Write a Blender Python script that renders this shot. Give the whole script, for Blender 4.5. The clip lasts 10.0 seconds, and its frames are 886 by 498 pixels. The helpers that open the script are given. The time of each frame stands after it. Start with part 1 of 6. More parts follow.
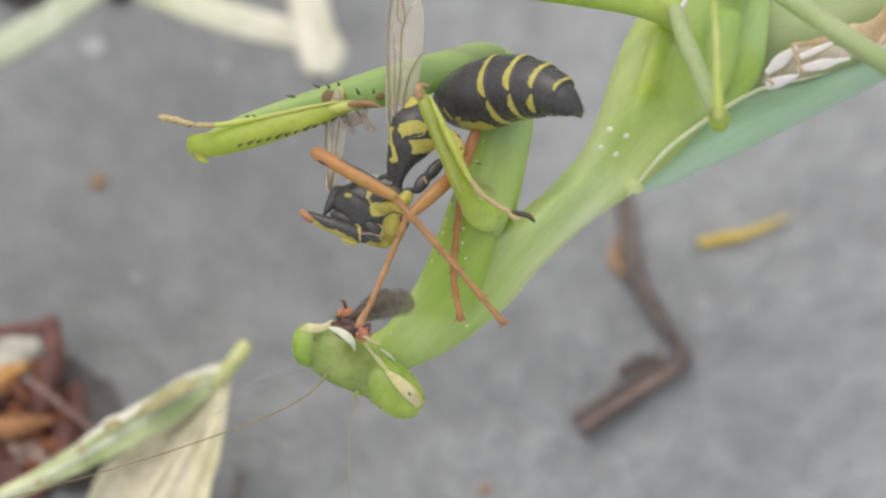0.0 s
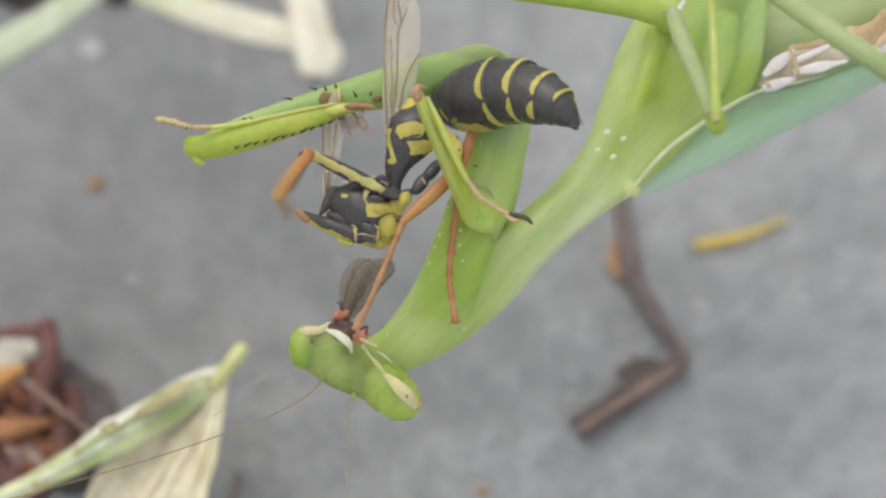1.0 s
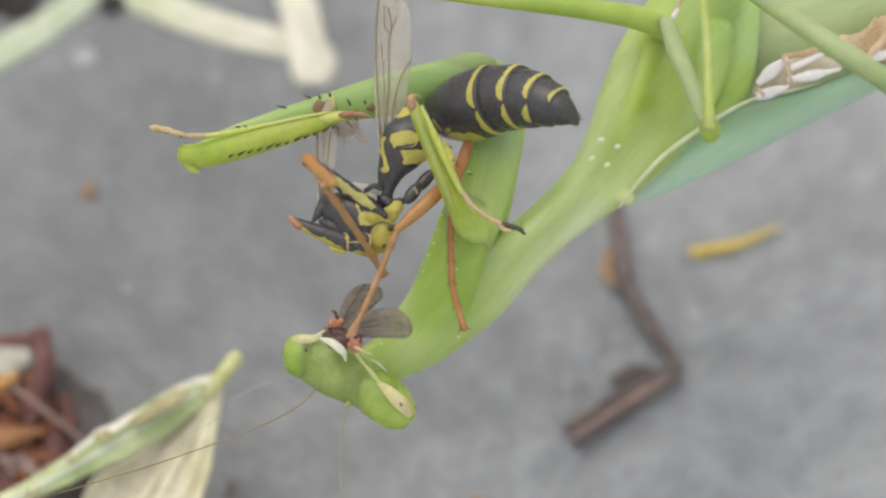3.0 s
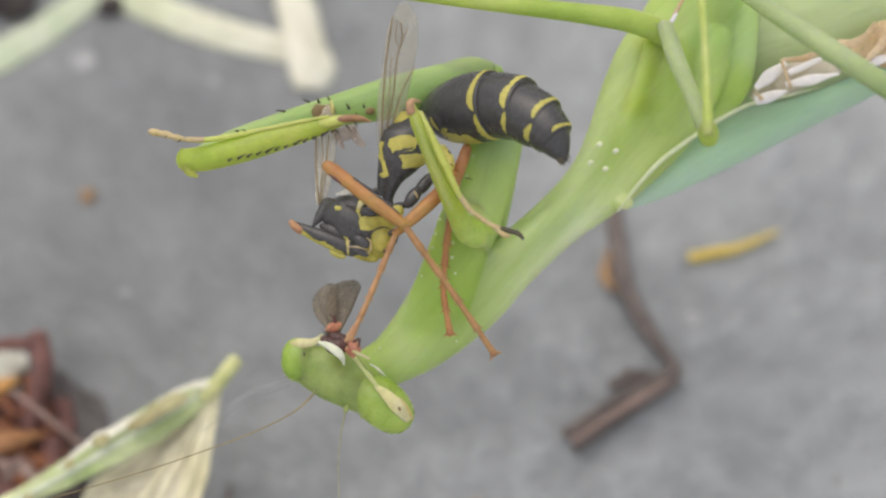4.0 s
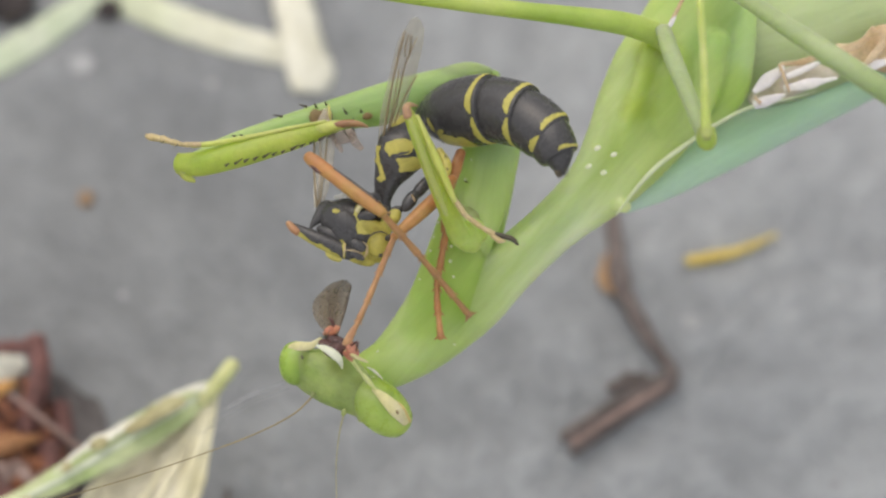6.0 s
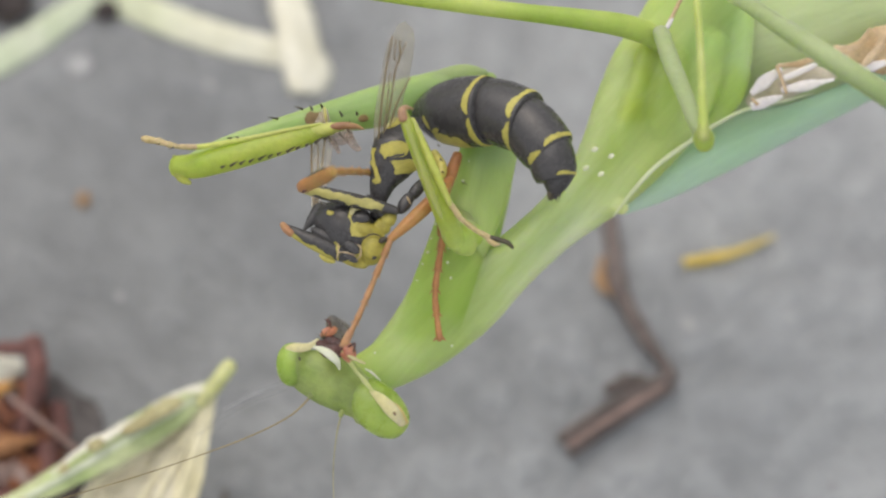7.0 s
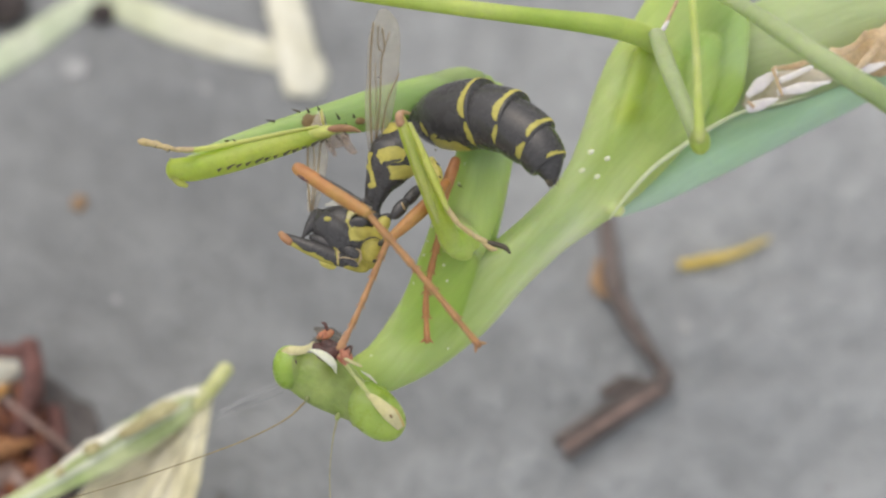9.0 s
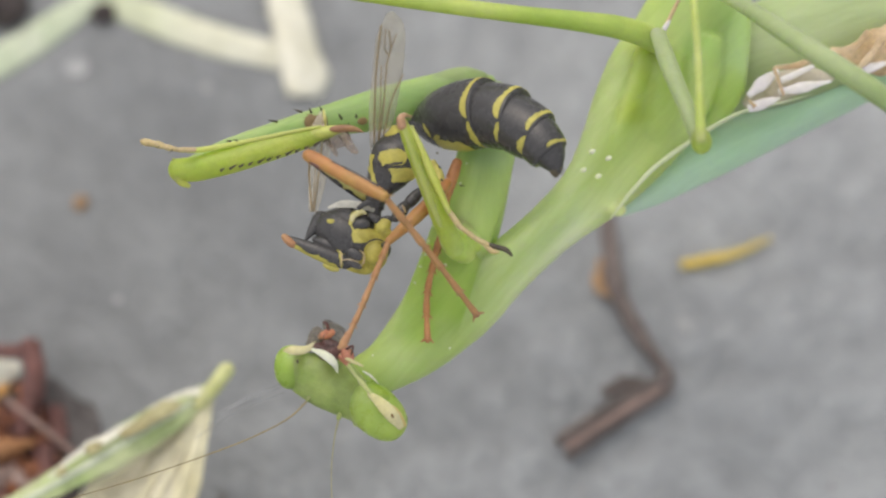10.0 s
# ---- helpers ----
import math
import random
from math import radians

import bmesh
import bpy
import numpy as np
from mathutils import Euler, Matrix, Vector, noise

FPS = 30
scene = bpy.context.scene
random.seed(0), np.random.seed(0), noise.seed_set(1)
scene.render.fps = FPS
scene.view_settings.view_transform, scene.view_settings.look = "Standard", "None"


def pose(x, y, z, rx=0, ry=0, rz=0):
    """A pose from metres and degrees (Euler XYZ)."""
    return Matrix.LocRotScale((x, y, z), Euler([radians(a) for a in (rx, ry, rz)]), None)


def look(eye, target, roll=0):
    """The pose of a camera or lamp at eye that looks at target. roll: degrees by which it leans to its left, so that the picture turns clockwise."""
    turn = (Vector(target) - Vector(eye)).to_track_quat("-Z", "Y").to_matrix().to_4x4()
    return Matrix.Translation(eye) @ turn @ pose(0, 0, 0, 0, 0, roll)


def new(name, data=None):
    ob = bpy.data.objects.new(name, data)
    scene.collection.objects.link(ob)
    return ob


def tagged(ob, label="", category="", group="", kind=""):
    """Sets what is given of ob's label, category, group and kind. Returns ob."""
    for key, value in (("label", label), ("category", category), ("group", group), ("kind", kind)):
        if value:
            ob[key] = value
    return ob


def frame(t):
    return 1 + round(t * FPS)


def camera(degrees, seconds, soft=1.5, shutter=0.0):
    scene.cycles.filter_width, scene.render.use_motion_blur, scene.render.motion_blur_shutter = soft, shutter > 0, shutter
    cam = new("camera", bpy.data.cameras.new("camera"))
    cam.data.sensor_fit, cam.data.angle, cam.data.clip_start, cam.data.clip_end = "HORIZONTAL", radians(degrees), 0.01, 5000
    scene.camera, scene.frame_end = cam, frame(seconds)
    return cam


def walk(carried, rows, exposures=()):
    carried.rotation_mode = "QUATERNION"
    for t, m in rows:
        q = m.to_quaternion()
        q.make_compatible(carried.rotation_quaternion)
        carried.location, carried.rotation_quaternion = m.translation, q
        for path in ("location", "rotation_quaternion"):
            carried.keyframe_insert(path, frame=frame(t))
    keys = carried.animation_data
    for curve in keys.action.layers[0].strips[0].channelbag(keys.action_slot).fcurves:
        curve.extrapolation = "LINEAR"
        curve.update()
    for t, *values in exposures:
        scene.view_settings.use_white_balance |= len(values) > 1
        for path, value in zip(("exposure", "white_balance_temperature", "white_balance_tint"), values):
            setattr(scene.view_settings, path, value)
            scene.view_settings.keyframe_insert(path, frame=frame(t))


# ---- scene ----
# The insects hang in a plane that leans towards the eye; in it x runs to the right, y up
# and z towards the eye. All plans below are in millimetres.
MM = 0.001
STAGE = pose(0, 0, 0.02719, 25.0, 0, 0)

cam = camera(34.0, 10.0, soft=2.35, shutter=0.5)
cam.data.dof.use_dof = True
cam.data.dof.focus_distance = 0.0695
cam.data.dof.aperture_fstop = 25.0
walk(cam, [
    (0, STAGE @ pose(0, 0, 0.07, 0.000, 0.000, 0.000)),
    (0.5, STAGE @ pose(0, 0, 0.07, 0.013, 0.004, 0.019)),
    (1, STAGE @ pose(0, 0, 0.07, 0.093, -0.112, 0.038)),
    (1.5, STAGE @ pose(0, 0, 0.07, 0.132, -0.216, 0.020)),
    (2, STAGE @ pose(0, 0, 0.07, 0.247, -0.255, -0.035)),
    (2.5, STAGE @ pose(0, 0, 0.07, 0.335, -0.293, -0.035)),
    (4, STAGE @ pose(0, 0, 0.07, 0.580, -0.404, 0.038)),
    (4.5, STAGE @ pose(0, 0, 0.07, 0.639, -0.406, 0.040)),
    (5, STAGE @ pose(0, 0, 0.07, 0.669, -0.422, 0.079)),
    (5.5, STAGE @ pose(0, 0, 0.07, 0.687, -0.440, 0.092)),
    (7, STAGE @ pose(0, 0, 0.07, 0.769, -0.582, 0.131)),
    (7.5, STAGE @ pose(0, 0, 0.07, 0.786, -0.633, 0.138)),
    (8, STAGE @ pose(0, 0, 0.07, 0.840, -0.691, 0.145)),
    (8.5, STAGE @ pose(0, 0, 0.07, 0.823, -0.700, 0.115)),
    (9, STAGE @ pose(0, 0, 0.07, 0.877, -0.728, 0.050)),
    (9.5, STAGE @ pose(0, 0, 0.07, 0.870, -0.711, 0.040)),
    (10, STAGE @ pose(0, 0, 0.07, 0.865, -0.673, 0.020)),
], exposures=[(0, 0.05), (10, 0.05)])

# ---- light: a bright overcast sky ----
world = bpy.data.worlds.new("overcast_sky")
scene.world = world
world.use_nodes = True
wn = world.node_tree.nodes
sky = wn.new("ShaderNodeTexSky")
sky.sky_type, sky.sun_disc = "NISHITA", False
sky.sun_elevation, sky.sun_rotation = radians(62), radians(-30)
sky.dust_density, sky.air_density = 6.0, 1.0
soften = wn.new("ShaderNodeMix")
soften.data_type = "RGBA"
soften.inputs[0].default_value = 0.62
soften.inputs[7].default_value = (6.4, 6.3, 6.25, 1)
world.node_tree.links.new(sky.outputs[0], soften.inputs[6])
world.node_tree.links.new(soften.outputs[2], wn["Background"].inputs[0])
wn["Background"].inputs[1].default_value = 0.15
sun = new("sun", bpy.data.lights.new("sun", "SUN"))
sun.data.energy, sun.data.angle, sun.data.color = 0.9, radians(70), (1.0, 0.96, 0.9)
sun.matrix_world = look((-0.25, 0.35, 1.0), (0, 0, 0))


def V(p):
    return Vector(p)


# ---- materials ----
def mat(name, a, b, scale, rough=0.5, bump=0.15, sss=0.0, alpha=1.0, fine=5.0, stretch=(1, 1, 1), dark=0.25, spec=0.5, coat=0.0, each=0.0, along=None):
    """Two colours in soft patches, a finer grain over them, and relief; along: degrees in the plane to which the patches are drawn out."""
    m = bpy.data.materials.new(name)
    m.use_nodes = True
    n, l = m.node_tree.nodes, m.node_tree.links
    p = n["Principled BSDF"]
    tc, mp = n.new("ShaderNodeTexCoord"), n.new("ShaderNodeMapping")
    mp.inputs["Scale"].default_value = stretch
    l.new(tc.outputs["Object"], mp.inputs[0])
    if along is not None:
        turn = n.new("ShaderNodeMapping")
        turn.inputs["Rotation"].default_value = (0, 0, radians(-along))
        mp.inputs["Scale"].default_value = (0.16, 1, 1)
        l.new(tc.outputs["Object"], turn.inputs[0]), l.new(turn.outputs[0], mp.inputs[0])
    big, small = n.new("ShaderNodeTexNoise"), n.new("ShaderNodeTexNoise")
    for q, k in ((big, 1.0), (small, fine)):
        q.inputs["Scale"].default_value, q.inputs["Detail"].default_value, q.inputs["Roughness"].default_value = scale * k, 5.0, 0.6
        l.new(mp.outputs[0], q.inputs["Vector"])
    ramp = n.new("ShaderNodeValToRGB")
    ramp.color_ramp.elements[0].position, ramp.color_ramp.elements[1].position = 0.33, 0.67
    ramp.color_ramp.elements[0].color, ramp.color_ramp.elements[1].color = (*a, 1), (*b, 1)
    l.new(big.outputs["Fac"], ramp.inputs[0])
    grain = n.new("ShaderNodeMapRange")
    grain.inputs[1].default_value, grain.inputs[2].default_value = 0.3, 0.7
    grain.inputs[3].default_value, grain.inputs[4].default_value = 1 - dark, 1 + dark
    l.new(small.outputs["Fac"], grain.inputs[0])
    tint = n.new("ShaderNodeVectorMath")
    tint.operation = "SCALE"
    l.new(ramp.outputs[0], tint.inputs[0]), l.new(grain.outputs[0], tint.inputs["Scale"])
    out = tint.outputs[0]
    if each:
        info, rng, more = n.new("ShaderNodeObjectInfo"), n.new("ShaderNodeMapRange"), n.new("ShaderNodeVectorMath")
        rng.inputs[3].default_value, rng.inputs[4].default_value, more.operation = 1 - each, 1 + each, "SCALE"
        l.new(info.outputs["Random"], rng.inputs[0]), l.new(out, more.inputs[0]), l.new(rng.outputs[0], more.inputs["Scale"])
        out = more.outputs[0]
    l.new(out, p.inputs["Base Color"])
    speck, spot, dots = n.new("ShaderNodeTexNoise"), n.new("ShaderNodeMapRange"), n.new("ShaderNodeVectorMath")
    speck.inputs["Scale"].default_value, speck.inputs["Detail"].default_value = scale * fine * 5, 3.0
    spot.inputs[1].default_value, spot.inputs[2].default_value, spot.inputs[3].default_value, spot.inputs[4].default_value = 0.55, 0.72, 1.0, 1 - dark * 0.9
    dots.operation = "SCALE"
    l.new(mp.outputs[0], speck.inputs["Vector"]), l.new(speck.outputs["Fac"], spot.inputs[0])
    l.new(p.inputs["Base Color"].links[0].from_socket, dots.inputs[0]), l.new(spot.outputs[0], dots.inputs["Scale"]), l.new(dots.outputs[0], p.inputs["Base Color"])
    rr = n.new("ShaderNodeMapRange")
    rr.inputs[3].default_value, rr.inputs[4].default_value = max(0.05, rough - 0.12), min(1, rough + 0.12)
    l.new(small.outputs["Fac"], rr.inputs[0]), l.new(rr.outputs[0], p.inputs["Roughness"])
    if bump:
        bp = n.new("ShaderNodeBump")
        bp.inputs["Strength"].default_value, bp.inputs["Distance"].default_value = bump, 0.35 / scale
        l.new(small.outputs["Fac"], bp.inputs["Height"]), l.new(bp.outputs[0], p.inputs["Normal"])
    p.inputs["Specular IOR Level"].default_value = spec
    p.inputs["Alpha"].default_value = alpha
    p.inputs["Coat Weight"].default_value = coat
    if sss:
        p.inputs["Subsurface Weight"].default_value = sss
        p.inputs["Subsurface Scale"].default_value = 0.0028
        p.inputs["Subsurface Radius"].default_value = (0.8, 1.0, 0.35)
    return m


GREEN = mat("mantis_green", (0.37, 0.52, 0.11), (0.53, 0.65, 0.24), 240, 0.45, 0.12, sss=0.75, dark=0.07)
THORAX = mat("mantis_thorax_green", (0.32, 0.44, 0.09), (0.52, 0.61, 0.26), 230, 0.46, 0.05, sss=0.8, fine=4, dark=0.05, along=48)
COXA = mat("mantis_coxa_green", (0.32, 0.475, 0.09), (0.46, 0.60, 0.19), 260, 0.44, 0.06, sss=0.8, fine=4, dark=0.06, along=80)
ABDOMEN_GREEN = mat("mantis_abdomen_green", (0.335, 0.43, 0.185), (0.43, 0.505, 0.265), 200, 0.48, 0.12, sss=0.6, dark=0.07, along=20)
LEG_OLIVE = mat("mantis_olive_leg", (0.25, 0.35, 0.05), (0.38, 0.46, 0.12), 240, 0.44, 0.08, sss=0.7, dark=0.08)
KNEE = mat("mantis_knee_green", (0.38, 0.52, 0.10), (0.52, 0.62, 0.20), 300, 0.42, 0.1, sss=0.75, dark=0.09)
FEMUR_GREEN = mat("mantis_femur_green", (0.23, 0.365, 0.105), (0.36, 0.475, 0.185), 260, 0.44, 0.1, sss=0.6, dark=0.10, along=16)
BLUE_GREEN = mat("mantis_blue_green", (0.32, 0.485, 0.125), (0.43, 0.58, 0.205), 350, 0.45, 0.1, sss=0.75, dark=0.07)
DULL_GREEN = mat("mantis_dull_green", (0.27, 0.335, 0.165), (0.35, 0.405, 0.23), 300, 0.48, 0.12, sss=0.75, dark=0.07)
FACE = mat("mantis_face", (0.21, 0.285, 0.068), (0.36, 0.43, 0.135), 420, 0.42, 0.18, sss=0.6, dark=0.09)
LIME = mat("mantis_lime", (0.27, 0.365, 0.035), (0.43, 0.475, 0.085), 300, 0.40, 0.12, sss=0.75, dark=0.11)
LIME_SOFT = mat("mantis_yellow_green", (0.43, 0.51, 0.07), (0.54, 0.61, 0.14), 420, 0.42, 0.12, sss=0.5, dark=0.11)
EYE = mat("eye_green", (0.215, 0.335, 0.042), (0.365, 0.475, 0.09), 300, 0.28, 0.03, sss=0.6, dark=0.08, coat=0.15)
CREAM = mat("cream_ridge", (0.66, 0.61, 0.24), (0.78, 0.72, 0.36), 700, 0.45, 0.1, sss=0.3, dark=0.1)
CREAM_TAN = mat("tan_ridge", (0.58, 0.42, 0.12), (0.68, 0.53, 0.20), 700, 0.45, 0.1, sss=0.3, dark=0.1)
RIDGE = mat("lime_ridge", (0.58, 0.62, 0.20), (0.72, 0.74, 0.34), 700, 0.40, 0.1, sss=0.3, dark=0.1)
CREAM_WHITE = mat("cream_white", (0.72, 0.76, 0.50), (0.80, 0.82, 0.62), 700, 0.45, 0.1, sss=0.2, dark=0.1)
WHITE = mat("white_cuticle", (0.80, 0.76, 0.68), (0.92, 0.90, 0.85), 500, 0.45, 0.15, sss=0.3, dark=0.08)
PINK = mat("pinkish_skin", (0.50, 0.43, 0.32), (0.64, 0.57, 0.45), 500, 0.5, 0.15, sss=0.3, dark=0.15)
TAN_PINK = mat("brown_fold", (0.46, 0.30, 0.15), (0.62, 0.47, 0.29), 600, 0.5, 0.15, sss=0.2, dark=0.2)
TAN = mat("tan_joint", (0.46, 0.33, 0.15), (0.60, 0.47, 0.25), 900, 0.45, 0.15, sss=0.3, dark=0.2)
YELLOW_LEG = mat("yellow_foot", (0.47, 0.44, 0.09), (0.58, 0.52, 0.15), 700, 0.4, 0.1, sss=0.3, dark=0.15)
CLAW = mat("reddish_claw", (0.20, 0.09, 0.045), (0.36, 0.19, 0.09), 700, 0.35, 0.1, sss=0.2, dark=0.2)
CLAW_PALE = mat("pale_reddish_claw", (0.40, 0.22, 0.13), (0.52, 0.32, 0.18), 700, 0.35, 0.1, sss=0.2, dark=0.2)
SPINE = mat("dark_spine", (0.04, 0.035, 0.025), (0.09, 0.075, 0.045), 1500, 0.45, 0.1)
BROWN_PATCH = mat("brown_patch", (0.14, 0.09, 0.03), (0.23, 0.15, 0.05), 1500, 0.5, 0.1)
WING_GREEN = mat("forewing_green", (0.28, 0.56, 0.31), (0.41, 0.68, 0.44), 260, 0.42, 0.1, sss=0.5, dark=0.08, along=27)
WING_RIM = mat("forewing_rim", (0.50, 0.58, 0.30), (0.62, 0.68, 0.40), 400, 0.45, 0.1, sss=0.3, dark=0.08)
BLACK = mat("wasp_black", (0.050, 0.048, 0.048), (0.066, 0.063, 0.062), 300, 0.27, 0.0, fine=6, dark=0.04, spec=0.5)
WASP_YELLOW = mat("wasp_yellow", (0.44, 0.39, 0.075), (0.57, 0.51, 0.12), 800, 0.45, 0.12, sss=0.1, dark=0.16)
WASP_PLATE = mat("wasp_mottled_yellow", (0.33, 0.28, 0.045), (0.54, 0.48, 0.09), 520, 0.42, 0.12, sss=0.1, dark=0.18)
THIGH_OLIVE = mat("wasp_olive_yellow", (0.35, 0.32, 0.085), (0.50, 0.46, 0.15), 500, 0.42, 0.1, sss=0.1, dark=0.15)
ORANGE = mat("wasp_orange", (0.41, 0.145, 0.055), (0.42, 0.26, 0.07), 300, 0.42, 0.10, sss=0.15, dark=0.14)
ORANGE_DULL = mat("wasp_dull_orange", (0.36, 0.17, 0.075), (0.47, 0.245, 0.11), 600, 0.45, 0.12, sss=0.2, dark=0.15)
RUST = mat("wasp_rust", (0.36, 0.14, 0.05), (0.47, 0.21, 0.08), 700, 0.45, 0.12, sss=0.15, dark=0.15)
WING = mat("clear_wing", (0.60, 0.54, 0.41), (0.76, 0.71, 0.58), 420, 0.22, 0.3, alpha=0.34, dark=0.15)
WING_MILK = mat("milky_wing", (0.64, 0.62, 0.52), (0.80, 0.78, 0.68), 700, 0.35, 0.3, alpha=0.65, dark=0.2)
SCRAP = mat("torn_wing_scrap", (0.34, 0.24, 0.17), (0.52, 0.42, 0.33), 900, 0.35, 0.3, alpha=0.45, dark=0.3)
VEIN = mat("wing_vein", (0.25, 0.18, 0.09), (0.36, 0.28, 0.16), 900, 0.4, 0.0)
FLY_DARK = mat("fly_dark", (0.045, 0.022, 0.02), (0.13, 0.055, 0.045), 1500, 0.25, 0.35, dark=0.3)
FLY_RED = mat("fly_red", (0.42, 0.10, 0.055), (0.60, 0.25, 0.15), 1500, 0.30, 0.3, sss=0.3)
FLY_VEIN = mat("fly_vein", (0.08, 0.06, 0.045), (0.13, 0.10, 0.075), 900, 0.4, 0.0)
FLY_WING = mat("smoky_wing", (0.18, 0.145, 0.10), (0.27, 0.23, 0.17), 300, 0.28, 0.08, alpha=0.62, dark=0.05)
SLAB = mat("grey_slab", (0.220, 0.2285, 0.236), (0.330, 0.340, 0.342), 26, 0.8, 0.35, fine=9, dark=0.14)
STRAW = mat("pale_straw", (0.64, 0.62, 0.48), (0.83, 0.81, 0.69), 220, 0.6, 0.3, dark=0.12)
STRAW_LONG = mat("pale_greenish_straw", (0.64, 0.62, 0.48), (0.83, 0.81, 0.69), 220, 0.6, 0.3, dark=0.12)
STRAW_GREEN = mat("pale_green_straw", (0.52, 0.60, 0.40), (0.70, 0.74, 0.58), 200, 0.55, 0.3, dark=0.12)
STAIN = mat("withered_brown", (0.30, 0.25, 0.11), (0.48, 0.45, 0.24), 500, 0.6, 0.3, dark=0.3)
STALK = mat("cut_stalk", (0.50, 0.52, 0.21), (0.63, 0.64, 0.33), 260, 0.5, 0.2, sss=0.3, dark=0.15)
RIB = mat("cream_rib", (0.66, 0.60, 0.36), (0.80, 0.75, 0.54), 240, 0.55, 0.2, dark=0.15)
RUST_LEAF = mat("rust_leaf", (0.30, 0.13, 0.05), (0.42, 0.21, 0.09), 260, 0.55, 0.3, dark=0.3)
HUSK = mat("papery_husk", (0.60, 0.53, 0.36), (0.82, 0.77, 0.60), 150, 0.6, 0.4, dark=0.20)
HUSK_GREEN = mat("green_midrib", (0.38, 0.49, 0.18), (0.69, 0.70, 0.44), 110, 0.5, 0.3, dark=0.2)
BARK = mat("dry_brown", (0.095, 0.076, 0.068), (0.195, 0.155, 0.14), 300, 0.6, 0.5, dark=0.35)
BARK_PINK = mat("dry_pinkish", (0.26, 0.17, 0.14), (0.38, 0.27, 0.23), 300, 0.55, 0.4, dark=0.2)
RUSSET = mat("russet_leaf", (0.13, 0.04, 0.02), (0.32, 0.12, 0.05), 260, 0.5, 0.4, dark=0.3)
AMBER = mat("amber_leaf", (0.50, 0.24, 0.07), (0.62, 0.36, 0.12), 300, 0.55, 0.3, dark=0.2)
YELLOW_LEAF = mat("yellow_leaf", (0.70, 0.50, 0.07), (0.82, 0.64, 0.16), 300, 0.5, 0.3, dark=0.15)
CRUMB = mat("dull_orange_crumb", (0.30, 0.18, 0.09), (0.44, 0.27, 0.14), 500, 0.7, 0.4, dark=0.3)
HEAP_BROWN = mat("heap_red_brown", (0.10, 0.042, 0.036), (0.225, 0.10, 0.085), 300, 0.55, 0.5, dark=0.35)
# dark grey for the heap's soft shadow on the slab, put into colour
HEAP_SHADE = mat("heap_shade_grey", (0.085, 0.075, 0.072), (0.16, 0.145, 0.14), 300, 0.85, 0.6, dark=0.35)
SOIL = mat("dark_soil", (0.035, 0.028, 0.028), (0.10, 0.08, 0.075), 400, 0.9, 0.6, dark=0.4)
GRIT = mat("pale_grit", (0.36, 0.36, 0.365), (0.43, 0.43, 0.43), 500, 0.8, 0.4, each=0.25)
HAIR_PALE = mat("antenna_pale", (0.30, 0.28, 0.15), (0.38, 0.36, 0.21), 900, 0.5, 0.0)
HAIR = mat("antenna_brown", (0.22, 0.17, 0.07), (0.32, 0.26, 0.12), 900, 0.5, 0.0)
SILK = mat("silk", (0.5, 0.5, 0.5), (0.65, 0.65, 0.65), 900, 0.5, 0.0, alpha=0.06)


def broad_patches(m, centre, radius, strength, centre_2, radius_2, strength_2):
    """A broad darker patch and a broad paler patch with ragged soft edges on the slab."""
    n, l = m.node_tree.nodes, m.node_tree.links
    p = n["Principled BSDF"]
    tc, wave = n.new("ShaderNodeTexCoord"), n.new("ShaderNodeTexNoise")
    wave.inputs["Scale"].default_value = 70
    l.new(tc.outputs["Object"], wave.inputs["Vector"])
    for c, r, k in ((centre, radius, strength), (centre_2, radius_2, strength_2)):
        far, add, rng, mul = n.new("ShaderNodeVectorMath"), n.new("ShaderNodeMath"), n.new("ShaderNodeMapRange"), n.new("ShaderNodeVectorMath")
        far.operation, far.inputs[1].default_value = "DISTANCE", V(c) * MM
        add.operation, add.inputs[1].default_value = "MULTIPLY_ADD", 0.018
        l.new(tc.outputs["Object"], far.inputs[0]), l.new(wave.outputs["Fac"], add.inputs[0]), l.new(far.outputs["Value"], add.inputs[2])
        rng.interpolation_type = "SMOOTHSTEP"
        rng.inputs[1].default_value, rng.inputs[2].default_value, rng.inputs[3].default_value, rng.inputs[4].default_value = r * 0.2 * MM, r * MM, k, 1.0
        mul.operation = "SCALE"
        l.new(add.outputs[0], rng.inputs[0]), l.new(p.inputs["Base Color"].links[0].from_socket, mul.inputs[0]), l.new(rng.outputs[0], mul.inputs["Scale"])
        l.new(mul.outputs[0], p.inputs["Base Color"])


def grit(m, scale, amount):
    """Small pale mineral grains in the stone."""
    n, l = m.node_tree.nodes, m.node_tree.links
    p = n["Principled BSDF"]
    tc, noise_, rng, mul = n.new("ShaderNodeTexCoord"), n.new("ShaderNodeTexNoise"), n.new("ShaderNodeMapRange"), n.new("ShaderNodeVectorMath")
    noise_.inputs["Scale"].default_value, noise_.inputs["Detail"].default_value, noise_.inputs["Roughness"].default_value = scale, 4.0, 0.7
    rng.inputs[1].default_value, rng.inputs[2].default_value, rng.inputs[3].default_value, rng.inputs[4].default_value = 0.34, 0.70, 1 - amount * 0.7, 1 + amount * 0.9
    mul.operation = "SCALE"
    l.new(tc.outputs["Object"], noise_.inputs["Vector"]), l.new(noise_.outputs["Fac"], rng.inputs[0])
    l.new(p.inputs["Base Color"].links[0].from_socket, mul.inputs[0]), l.new(rng.outputs[0], mul.inputs["Scale"]), l.new(mul.outputs[0], p.inputs["Base Color"])


